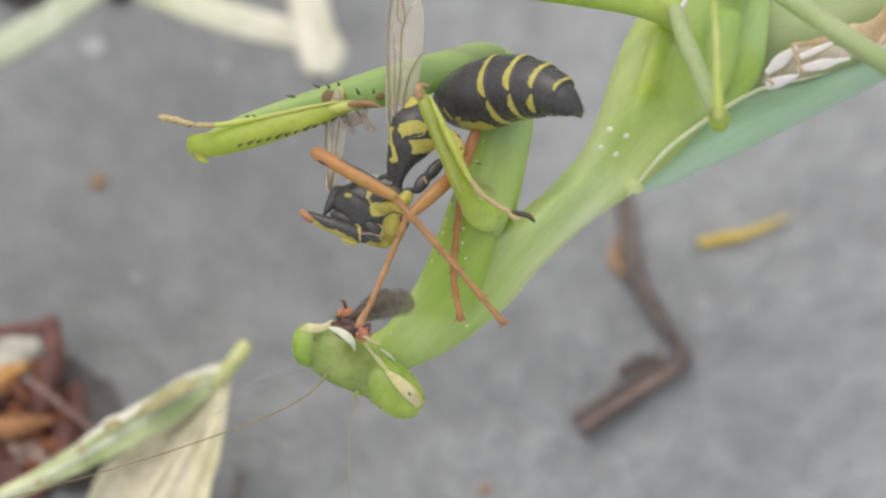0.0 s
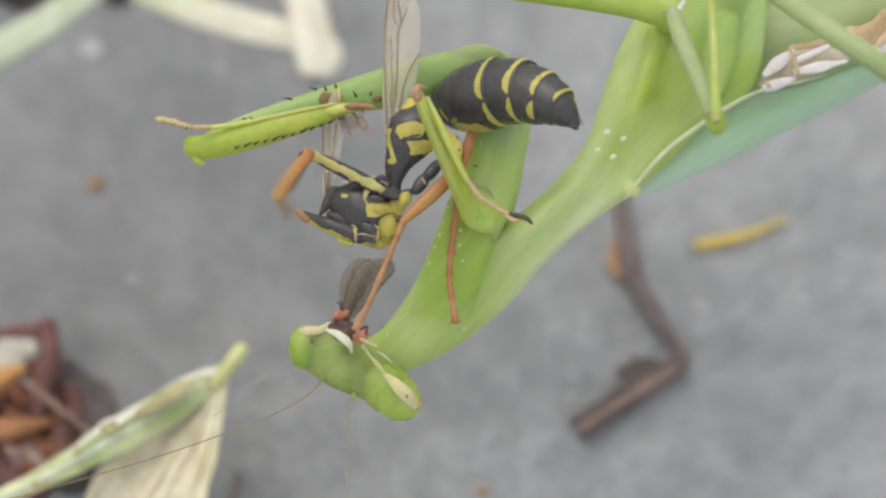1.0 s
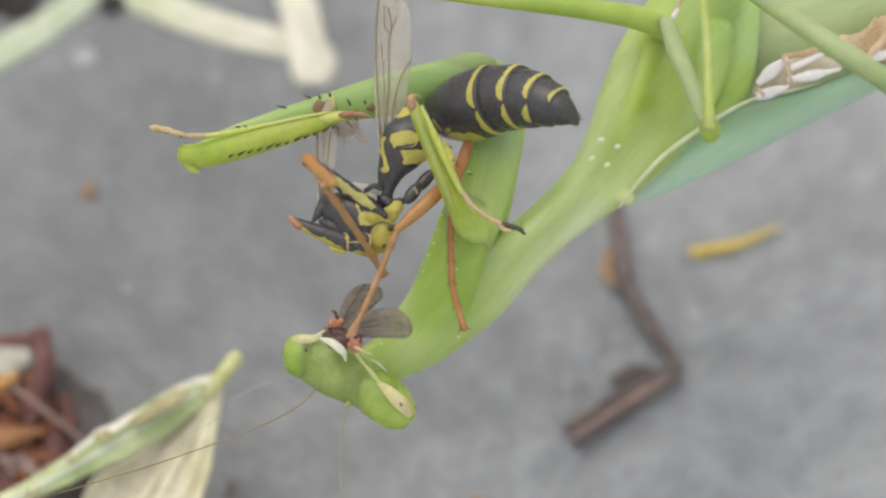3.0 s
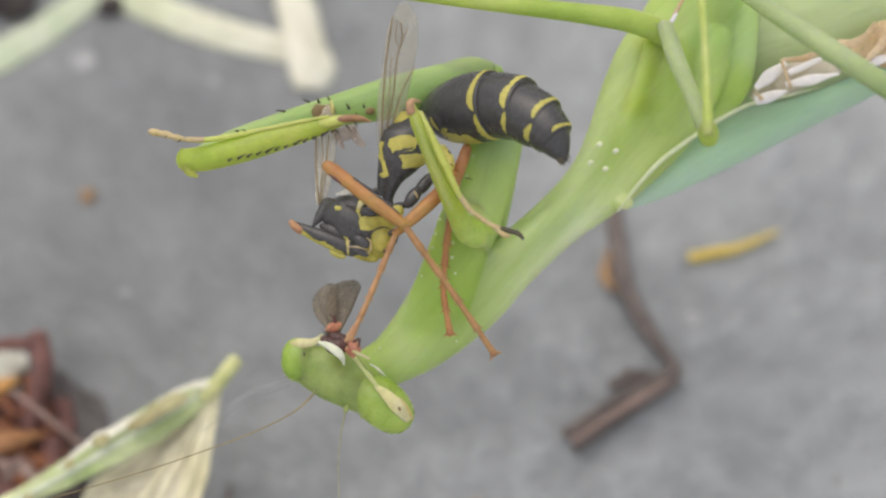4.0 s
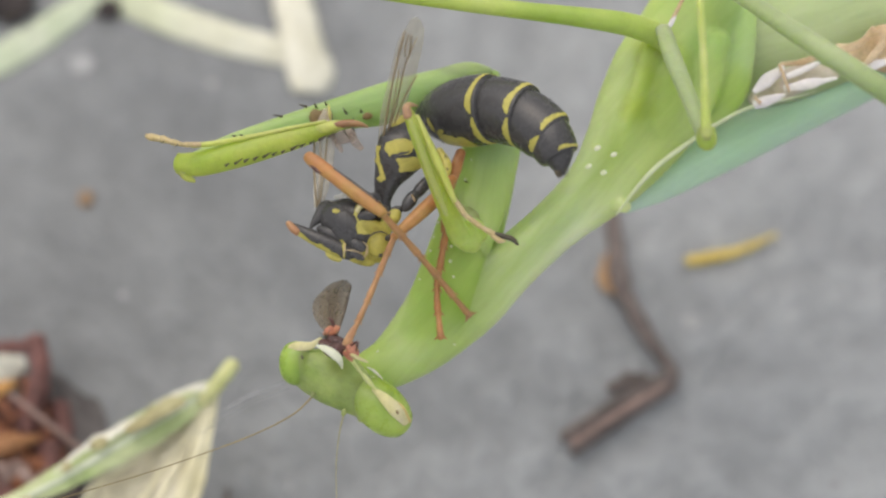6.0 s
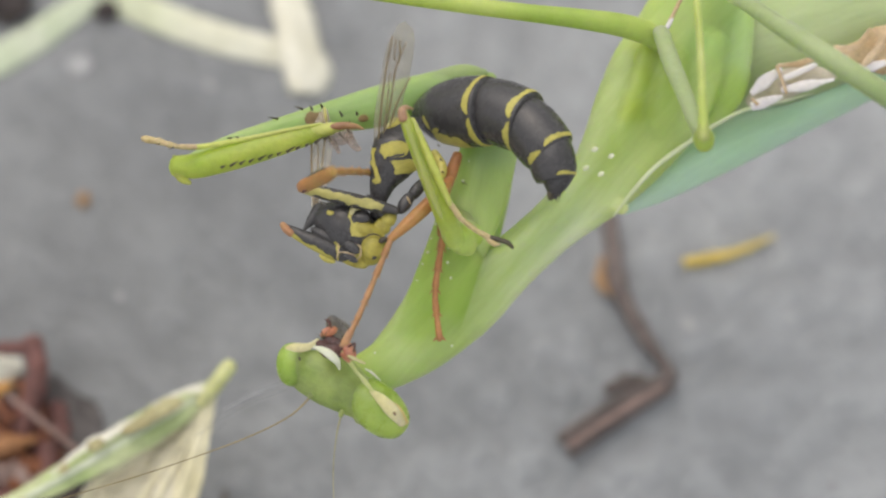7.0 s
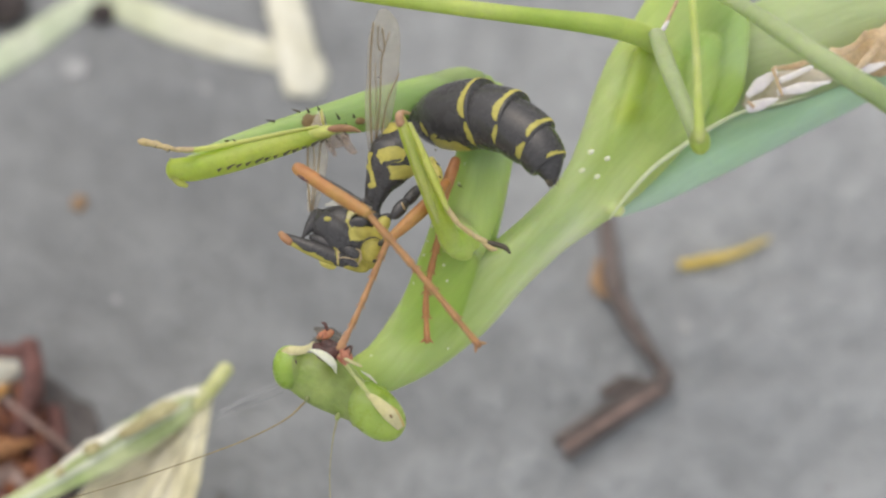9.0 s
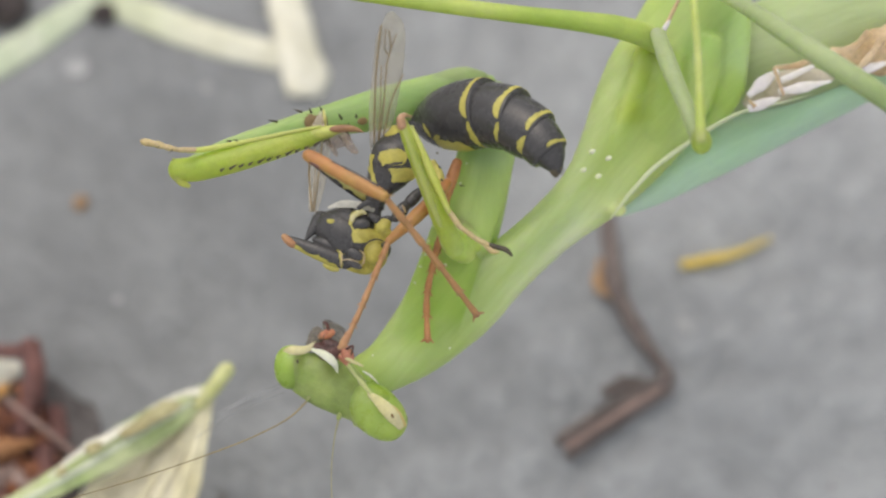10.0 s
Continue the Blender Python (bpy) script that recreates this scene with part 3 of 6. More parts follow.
def dry_stalk():
    ob = thing("dry_stalk", (16.25, 4.82, 0), "bent dark brown dry stalk lying on the slab", "dry stalk", FLAT)
    part("upper_stem", tube([(12.04, 20.69, 0.9), (12.45, 17.08, 0.9), (12.76, 14.02, 0.9), (12.89, 10.98, 1), (14.22, 7.66, 1), (16.01, 4.64, 1)], [0.468, 0.468, 0.546, 0.702, 0.546, 0.468], 16, 6, 0.7, wob=0.35), BARK, ob)
    part("lower_stem", tube([(16.11, 4.52, 1), (12.81, 2.66, 0.9), (8.64, 0.1, 0.9)], [0.507, 0.546, 0.429], 16, 6, 0.6, wob=0.2, seed=4), BARK, ob)
    part("groove", tube([(15.36, 3.5, 1.6), (12.68, 1.86, 1.6), (9, -0.55, 1.5)], [0.117, 0.195, 0.156], 10, 6, 0.6, wob=0.3), BARK_PINK, ob, "pinkish split edge")
    part("lower_stem", tube([(16.02, 3.8, 0.8), (12.77, 1.68, 0.8), (9.19, -0.86, 0.8)], [0.39, 0.429, 0.312], 14, 6, 0.6, wob=0.2, seed=5), BARK, ob)
    part("flake", tube([(12.0, 13.2, 0.7), (11.75, 12.1, 0.8), (11.9, 11.2, 0.8), (12.6, 10.2, 0.9)], [0.2, 0.42, 0.5, 0.2], 14, 8, 0.5, wob=0.7), CRUMB, ob, "orange-brown flake")
    part("flake", egg((11.57, 3.52, 0.8), (14.42, 4.43, 0.8), 0.663, 0.35, 14, wob=0.8), BARK, ob)


dry_stalk()
yl = thing("yellow_leaflet", (17.74, 13.15, 0), "small narrow yellow leaflet fallen on the slab", "leaf", FLAT)
part("lamina", tube([(17.65, 12.96, 0.5), (19.09, 13.21, 0.6), (21.27, 13.73, 0.6), (23.99, 15, 0.5)], [0.312, 0.39, 0.312, 0.117], 14, 8, 0.3, camber=0.3, wob=0.15), YELLOW_LEAF, yl)
part("midrib", tube([(17.67, 12.86, 0.8), (20.81, 13.54, 0.9), (23.78, 14.85, 0.7)], [0.078, 0.078, 0.039], 6, 6), YELLOW_LEAF, yl)


def crumb(name, p, r, m, label, cat, seed=0, flat=0.5):
    p = V(p)
    ob = thing(name, p, label, cat, FLAT, "crumbs on the slab")
    part("body", egg(p + Vector((-r, 0, r * flat)), p + Vector((r, r * 0.3, r * flat)), r, flat, 10, wob=0.5, seed=seed), m, ob)


crumb("orange_crumb", (-24.26, 17.73, 0), 0.507, CRUMB, "tiny orange crumb on the slab", "crumb", 1)
crumb("orange_crumb", (2.68, -4.44, 0), 0.351, CRUMB, "tiny orange crumb on the slab", "crumb", 2)
twig = thing("twig_scrap", (-13.08, -3.4, 0), "short thin brown twig scrap on the slab", "twig", FLAT)
part("stem", tube([(-12.92, -3.32, 0.5), (-13.01, -4.21, 0.5), (-13.28, -5.36, 0.4)], [0.156, 0.234, 0.273], 10, 6, 0.7, wob=0.4), BARK, twig)
crumb("soil_lump", (-23.33, -3.4, 0), 1.326, SOIL, "dark soil lump under the husk leaf", "soil", 4)
crumb("soil_lump", (-31.64, 34.07, 0), 1.95, SOIL, "dark soil lump between the straws", "soil", 5)
crumb("soil_lump", (-24.15, 33.56, 0), 0.936, SOIL, "dark soil lump between the straws", "soil", 6)
crumb("pale_speck", (-25.81, 29.06, 0), 0.936, GRIT, "flat pale mineral speck set in the slab", "speck", 20, 0.05)
crumb("pale_speck", (17.66, 8.49, 0), 0.546, GRIT, "flat pale mineral speck set in the slab", "speck", 21, 0.05)

for k, (p, r) in enumerate((((26.10, -2.77, 0), 0.32), ((-9.07, -2.95, 0), 0.26), ((10.05, -2.95, 0), 0.3), ((24.62, 9.12, 0), 0.28), ((-21.02, 10.50, 0), 0.3), ((11.35, 30.19, 0), 0.34), ((-16.12, 27.44, 0), 0.4), ((20.55, 4.42, 0), 0.22), ((4.46, -0.29, 0), 0.24))):
    crumb("pale_speck", p, r, GRIT, "flat pale mineral speck set in the slab", "speck", 30 + k, 0.06)

# ---- the mantis ----
mantis = thing("praying_mantis", (6.15, 1.74, -3), "green praying mantis gripping a wasp in its spiny forelegs", "insect")


MOVED = {"foreleg": [], "far_foreleg": [], "hind": [], "low": [], "rust": []}


def spines(host, places, r=0.10):
    for p, q in places:
        part("spine", cone(p, q, r), SPINE, host)


def row_of(a, b, n, tip, seed=0):
    rnd = random.Random(seed)
    out = []
    for i in range(n):
        p = V(a).lerp(V(b), i / (n - 1))
        p.y -= 0.12 * math.sin(math.pi * i / (n - 1))
        k = (0.75, 1.2, 0.9)[i % 3] * rnd.uniform(0.85, 1.15)
        out.append((p, p + V(tip) * k))
    return out


def build_trunk():
    body = tube([(-0.69, -4.13, -3.5), (1.74, -2.03, -3.2), (4.02, 0.11, -3.2), (6.32, 2.17, -3.3), (8.33, 3.95, -3.4), (9.77, 5.76, -3.5), (11.08, 7.92, -3.6), (12.17, 9.81, -3.8), (13.3, 12.15, -4), (14.64, 15.08, -4.2)],
                [1.31, 1.692, 1.447, 1.392, 1.72, 2.238, 2.78, 3.0, 2.65, 2.4], 120, 14, 0.54, flutes=3, groove=0.04)
    neck = tube([(-3.28, -5.39, -2.4), (-1.81, -4.68, -2.7), (-0.26, -3.67, -3), (1.31, -2.37, -3.3), (2.19, -1.41, -3.9)], [1.092, 1.338, 1.556, 1.638, 1.365], 48, 10, 0.62)
    hip = tube([(-2.7, -5.2, -3.7), (-1.11, -4.26, -3.3), (0.2, -2.99, -3.1), (0.9, -2.1, -3.4)], [0.71, 1.256, 1.5, 1.3], 32, 10, 0.5)
    folds = [tube(p, r, 20, 8, 0.6) for p, r in (
        ([(11.07, 11.27, -2.2), (10.55, 9.57, -2.15), (9.95, 7.61, -2.22), (9.42, 5.67, -2.5), (9.1, 4.29, -3.0)], [0.546, 0.491, 0.464, 0.437, 0.273]),
        ([(12.24, 10.74, -2.3), (12, 9.04, -2.25), (11.64, 7.37, -2.45), (11.23, 5.84, -3.1)], [0.71, 0.983, 0.928, 0.491]),
        ([(14.34, 11.64, -2.65), (13.89, 9.36, -2.55), (13.08, 7.4, -2.75), (11.92, 5.76, -3.5)], [0.71, 0.819, 0.71, 0.382]),
        ([(9.71, 9.45, -3.2), (8.93, 7.42, -2.95), (8.54, 5.84, -3)], [0.437, 0.601, 0.382]),
        ([(9.14, 3.38, -2.8), (9.68, 3.03, -2.6), (10.04, 3.09, -2.7)], [0.328, 0.409, 0.246]),
        ([(16.1, 12.9, -3.2), (15.65, 10.7, -3.0), (15.15, 8.75, -3.1), (13.7, 7.0, -3.6)], [0.5, 0.75, 0.8, 0.45]),
        ([(8.12, 4.29, -2.8), (6.11, 2.52, -2.55), (4.13, 0.82, -2.6), (2.4, -0.7, -3.0)], [0.382, 0.546, 0.5, 0.3]))]
    root = tube([(-3.0, -5.6, -3.5), (-2.04, -4.85, -3.15), (-0.88, -3.7, -2.92), (0.35, -2.1, -2.7), (0.86, -0.6, -2.48), (1.3, 0.9, -2.45), (1.6, 2.4, -2.75), (1.75, 3.2, -3.2)], [0.9, 1.3, 1.52, 1.7, 1.58, 1.46, 1.25, 0.9], 48, 12, 0.5)
    fuse(part("thorax", join(body, neck, hip, root, *folds), THORAX, mantis, "pale yellow-green thorax with soft folds"), 0.12, 26)
    for p in ((8.27, 5.94, -1.9), (9.07, 5.6, -1.8), (7.82, 5.02, -1.85), (8.56, 4.7, -1.75)):
        part("pale_tubercle", egg(V(p) - Vector((0.15, 0.08, 0)), V(p) + Vector((0.15, 0.08, 0)), 0.12, 0.9, 10), CREAM_WHITE, mantis)
    abd = tube([(16.0, 10.5, -6), (18.26, 11.3, -6), (21.22, 12.5, -6), (24.78, 14.0, -6), (29.31, 16.24, -7)], [2.6, 3.0, 3.0, 3.0, 1.8], 36, 8, 0.6)
    part("abdomen", abd, ABDOMEN_GREEN, mantis, "pale green abdomen with pink and white side folds")
    part("side_fold", tube([(16.3, 8.45, -3.5), (17.15, 9.05, -3.3), (18.0, 9.37, -3.3), (19.15, 9.77, -3.3), (20.3, 9.9, -3.5), (20.9, 9.88, -3.8)], [0.3, 0.7, 0.76, 0.62, 0.33, 0.1], 20, 8, 0.4, wob=0.25), PINK, mantis, "pinkish side fold")
    part("side_fold", tube([(20.7, 11.35, -3.7), (21.3, 11.0, -3.5), (22.2, 10.95, -3.4), (23.5, 11.3, -3.5), (25.4, 12.4, -4.2)], [0.15, 0.5, 0.95, 1.25, 1.0], 20, 8, 0.4, wob=0.25, seed=2), TAN_PINK, mantis, "orange-brown side fold")
    for p, q, r, w in (((16.25, 8.85, -2.65), (17.75, 10.1, -2.65), 0.273, 1), ((16.23, 8.17, -2.6), (17.8, 8.7, -2.6), 0.218, 2), ((17.78, 9.02, -2.6), (20.4, 9.55, -2.6), 0.246, 3), ((17.9, 9.61, -2.65), (19.56, 10.35, -2.65), 0.191, 4), ((21.41, 9.95, -2.65), (23.26, 10.52, -2.65), 0.218, 5)):
        part("side_fold", tube([p, V(p).lerp(V(q), 0.35), V(p).lerp(V(q), 0.75), q], [r * 0.75, r * 1.1, r * 0.85, r * 0.35], 20, 8, 0.3, wob=0.55, seed=w), WHITE, mantis, "white side fold")
    for pts, r in (([(17.45, 10.21, -2.4), (17.71, 9.45, -2.3), (17.94, 8.83, -2.3)], 0.136), ([(17.6, 10.25, -2.7), (18.6, 10.35, -2.7), (19.7, 10.75, -2.7)], 0.15), ([(16.2, 8.55, -2.4), (16.5, 8.25, -2.35)], 0.15), ([(20.38, 10.85, -2.5), (21.52, 11.27, -2.5), (22.32, 11.98, -2.5)], 0.246), ([(21.63, 10.04, -2.4), (22.34, 10.83, -2.4), (22.91, 11.68, -2.4)], 0.218)):
        part("fold_edge", tube(pts, [r * 0.5, *[r * 0.8] * (len(pts) - 1)], 14, 8, 0.25, wob=0.9), TAN_PINK, mantis, "brown fold edge")
    wing = part("forewing", tube([(9.93, 2.97, -4), (11.46, 4.08, -4.2), (13.56, 5.5, -4.6), (15.97, 6.7, -5), (18.94, 8.01, -5.2), (22.82, 9.73, -5.4), (27.08, 11.85, -5.8)],
                                 [0.218, 0.819, 1.256, 1.31, 1.146, 0.928, 0.655], 32, 8, 0.10, camber=0.35), WING_GREEN, mantis, "blue-green folded forewing with a cream edge")
    part("wing_edge", tube([(9.23, 2.62, -2.2), (10.26, 3.98, -1.9), (11.37, 5.15, -1.8), (13.08, 6.4, -2), (14.57, 7.34, -2.4), (16.02, 8.04, -2.6), (18.0, 8.52, -2.9), (19.6, 8.95, -3.4)],
                           [0.05, 0.11, 0.125, 0.125, 0.11, 0.09, 0.07, 0.03], 12, 8, 0.6), WING_RIM, wing, "cream-green wing edge")


build_trunk()


def build_head():
    skull = tube([(-6.77, -4.75, -1.2), (-5.79, -5.07, -1), (-4.76, -5.45, -0.9), (-3.65, -6.17, -1), (-2.33, -7.02, -1.2)], [0.764, 1.146, 1.338, 1.119, 0.764], 40, 10, 0.6)
    lumps = [egg((-6.51, -3.68, -1), (-6.48, -5.73, -1), 0.833, 0.92, 32, 0.52), egg((-3.54, -5.84, -0.95), (-1.27, -7.91, -0.95), 1.146, 0.82, 36, 0.5), tube([(-3.96, -4.54, -0.6), (-3.41, -5.7, -0.62), (-3.2, -6.87, -0.8), (-3.33, -7.64, -1.2)], [0.382, 0.655, 0.655, 0.273], 24, 8, 0.25)]
    head = part("head", join(skull, *lumps), FACE, mantis, "triangular green head", pivot=(-4.04, -5.59, -2))
    fuse(head, 0.09, 14)
    part("eye", egg((-6.59, -3.63, -1), (-6.56, -5.79, -1), 0.846, 0.9, 32, 0.52), EYE, head)
    part("eye", egg((-3.76, -5.64, -0.95), (-1.16, -8, -0.95), 1.174, 0.8, 36, 0.5), EYE, head)
    part("eye_stripe", tube([(-2.79, -5.91, -0.12), (-2.29, -6.27, 0.1), (-1.69, -6.89, 0.12), (-1.18, -7.6, -0.35)], [0.09, 0.25, 0.33, 0.17], 18, 8, 0.26), CREAM, head, "cream eye stripe")
    part("eye_stripe", tube([(-2.08, -6.31, -0.02), (-1.53, -6.85, 0), (-1.1, -7.55, -0.42)], [0.082, 0.273, 0.191], 14, 6, 0.3), CREAM_TAN, head, "tan eye stripe")
    part("eye_stripe", tube([(-7.19, -4.23, -0.9), (-6.57, -3.9, -0.45), (-5.83, -3.82, -0.5), (-5.33, -3.44, -0.5)], [0.109, 0.246, 0.191, 0.055], 14, 6, 0.4), CREAM, head, "cream eye stripe")
    part("pupil_dot", egg((-1.66, -6.89, 0.2), (-1.55, -7.08, 0.17), 0.055, 0.5, 8), BROWN_PATCH, head)
    part("pupil_dot", egg((-6.23, -4.27, -0.12), (-6.18, -4.48, -0.12), 0.055, 0.5, 8), SPINE, head)
    part("ridge", tube([(-4.22, -3.87, 0.6), (-3.69, -4.58, 0.5), (-3.32, -5.11, 0.3)], [0.041, 0.096, 0.06], 10, 5), RIDGE, head, "lime-cream ridge")
    part("ridge", tube([(-3.34, -5.06, 0.3), (-3.05, -5.42, 0.2), (-2.68, -5.9, 0)], [0.055, 0.123, 0.068], 10, 5, 0.7), RIDGE, head, "lime-cream ridge")
    part("labrum", tube([(-5.4, -3.71, 1.5), (-4.93, -3.86, 1.7), (-4.53, -4.13, 1.7), (-4.29, -4.43, 1.6), (-4.19, -4.83, 1.2)], [0.06, 0.165, 0.19, 0.14, 0.041], 16, 6, 0.4, wob=0.35), CREAM_WHITE, head, "white lip")
    part("palp", tube([(-4.08, -3.94, 1.2), (-3.53, -4.25, 1.4), (-3.01, -4.52, 1)], [0.082, 0.096, 0.055], 10, 5), CREAM, head)
    # thin white streak that paints a glint on the glossy neck
    part("neck_glint", tube([(-3.09, -4.89, -0.85), (-2.71, -5.11, -0.8), (-2.32, -5.5, -0.9)], [0.027, 0.068, 0.027], 12, 6, 0.4, wob=0.5), WHITE, head, "white glint painted on the neck")
    part("antenna_base", egg((-5.55, -5.95, -0.5), (-5.78, -6.36, -0.5), 0.13, 0.9, 14), FACE, head, "pale antenna socket")
    part("antenna_base", egg((-4.15, -6.85, -0.5), (-4.27, -7.26, -0.5), 0.13, 0.9, 14), FACE, head, "pale antenna socket")
    part("antenna", tube([(-5.7, -6.25, -0.6), (-6.69, -7.16, -0.3), (-8.6, -8.13, -0.2), (-11.06, -9.06, -0.2), (-13.8, -9.99, -0.2), (-16.58, -10.84, -0.4), (-19.93, -11.81, -0.6), (-23.92, -12.85, -1)], [0.052, 0.038, 0.033, 0.03, 0.03, 0.027, 0.025, 0.022], 6, 6), HAIR, head, "long hair-thin antenna")
    part("antenna", tube([(-4.24, -7.21, -0.6), (-4.47, -8.26, -0.8), (-4.62, -9.94, -1), (-4.55, -12.19, -1.2), (-4.36, -15.05, -1.6)], [0.05, 0.033, 0.026, 0.024, 0.02], 6, 6), HAIR_PALE, head, "long hair-thin antenna")


build_head()


def build_foreleg_far():
    part("coxa", tube([(1.9, -0.84, -4), (2.41, 0.6, -3.7), (2.93, 2.61, -3.6), (3.3, 4.76, -3.6), (3.5, 7.06, -3.6), (3.27, 9.27, -3.5)],
                      [0.9, 0.9, 0.95, 1.0, 1.0, 0.764], 28, 8, 0.5), BLUE_GREEN, mantis)
    fem = tube([(3.31, 9.45, -3.2), (1.74, 9.45, -3), (-0.4, 8.89, -2.8), (-2.37, 8.22, -2.4), (-4.62, 7.68, -2.2), (-7.4, 6.88, -1.9), (-9.9, 6.0, -1.7), (-11.84, 5.11, -1.6)],
               [0.601, 0.846, 0.955, 1.037, 0.819, 0.655, 0.601, 0.491], 64, 30, 0.5)
    patch = marking(fem, lambda p, n: n.z > 0.1 and near(p, (-5.73, 7.51, 0), (-5.08, 7.53, 0)) < 0.328)
    ob = part("femur", fem, FEMUR_GREEN, mantis)
    MOVED["far_foreleg"].append(ob)
    part("brown_mark", patch, BROWN_PATCH, ob, "brown femur mark")
    spines(ob, (((-6.04, 7.92, -1), (-6.46, 8.06, -0.8)), ((-7.25, 7.45, -1), (-7.73, 7.51, -0.8)), ((-5.09, 8.03, -1), (-5.16, 8.2, -0.8)), ((-4.09, 7.58, -0.9), (-4.26, 7.86, -0.5)), ((-3.38, 7.67, -1), (-3.39, 7.83, -0.7)), ((-9.51, 6.47, -0.9), (-9.69, 6.47, -0.6)), ((-3.7, 7.05, -0.9), (-3.74, 7.4, -0.5)), ((-5.57, 7.89, -1), (-5.69, 8.12, -0.8))), 0.07)
    part("femur_ridge", tube([(-5, 8.02, -1.2), (-4.93, 7.61, -1), (-4.88, 7.29, -1.1)], [0.055, 0.082, 0.055], 10, 5), YELLOW_LEG, ob)
    part("femur_base", tube([(-1.25, 9.01, -2.9), (0.45, 9.48, -2.8), (1.87, 9.77, -2.85), (2.96, 9.76, -2.95)], [0.218, 0.546, 0.655, 0.437], 24, 8, 0.4), FEMUR_GREEN, ob)
    part("femur_end", egg((-3.34, 7.46, -1.45), (-2.85, 7.58, -1.6), 0.20, 0.4, 12, wob=0.5), BROWN_PATCH, ob)
    tib = tube([(-12.09, 5.04, -0.6), (-10.95, 5.13, -0.4), (-9.43, 5.51, -0.3), (-7.79, 6, -0.3), (-6.14, 6.47, -0.3), (-4.63, 6.88, -0.3)], [0.546, 0.628, 0.655, 0.628, 0.519, 0.3], 32, 8, 0.75, wob=0.06)
    ob = part("tibia", tib, LIME, mantis, "bright lime spiny tibia", pivot=(-12.06, 4.93, -0.6))
    MOVED["far_foreleg"].append(ob)
    part("knee_knob", tube([(-12.21, 5.53, -0.5), (-12.14, 4.92, -0.45), (-11.87, 4.48, -0.45), (-11.49, 4.26, -0.5)], [0.10, 0.18, 0.22, 0.10], 16, 6, 0.9, wob=0.3), LIME, ob)
    part("claw_base", egg((-6.14, 6.6, -0.25), (-3.94, 7.05, -0.1), 0.3, 0.8, 16), LIME_SOFT, ob, "yellow claw base")
    part("claw", tube([(-5.03, 6.87, -0.15), (-4.07, 7.02, -0.05), (-3.44, 6.99, 0), (-3, 6.85, 0)], [0.164, 0.191, 0.15, 0.033], 14, 6), CLAW, ob, "reddish-brown hooked claw")
    spines(ob, row_of((-9.86, 4.96, 0.12), (-4.91, 6.36, 0.02), 12, (0.36, 0.20, 0.22), 3), 0.075)
    spines(ob, (((-4.7, 6.5, 0), (-4.52, 6.24, 0.1)), ((-4.2, 6.69, 0), (-3.9, 6.32, 0.1)), ((-3.79, 6.85, 0), (-3.6, 6.6, 0.1))), 0.06)
    foot = part("tarsus", tube([(-5.08, 7.11, -0.1), (-6.66, 6.8, 0), (-8.57, 6.39, 0), (-10.47, 6.03, 0.05), (-11.42, 5.94, 0.1)], [0.082, 0.109, 0.123, 0.136, 0.136], 12, 8), LIME_SOFT, mantis, "yellow foot folded along the tibia")
    MOVED["far_foreleg"].append(foot)
    for p, q in (((-11.07, 5.97, 0.1), (-11.93, 5.95, 0.3)), ((-11.85, 5.95, 0.3), (-12.5, 6.09, 0.3)), ((-12.45, 6.09, 0.3), (-12.99, 6.25, 0.3)), ((-12.91, 6.22, 0.3), (-13.59, 6.36, 0.3))):
        part("foot_segment", tube([p, V(p).lerp(V(q), 0.75), q], [0.12, 0.165, 0.115], 10, 4, wob=0.4), TAN, foot)
    for q in ((-13.65, 6.49, 0.4), (-13.64, 6.17, 0.3)):
        part("foot_claw", cone((-13.48, 6.33, 0.3), q, 0.06), CLAW, foot)
    spines(foot, (((-12.7, 6.16, 0.4), (-12.9, 5.99, 0.5)), ((-12.11, 5.94, 0.4), (-12.3, 5.77, 0.5)), ((-9.05, 6.41, 0.1), (-9.24, 6.47, 0.3))), 0.04)


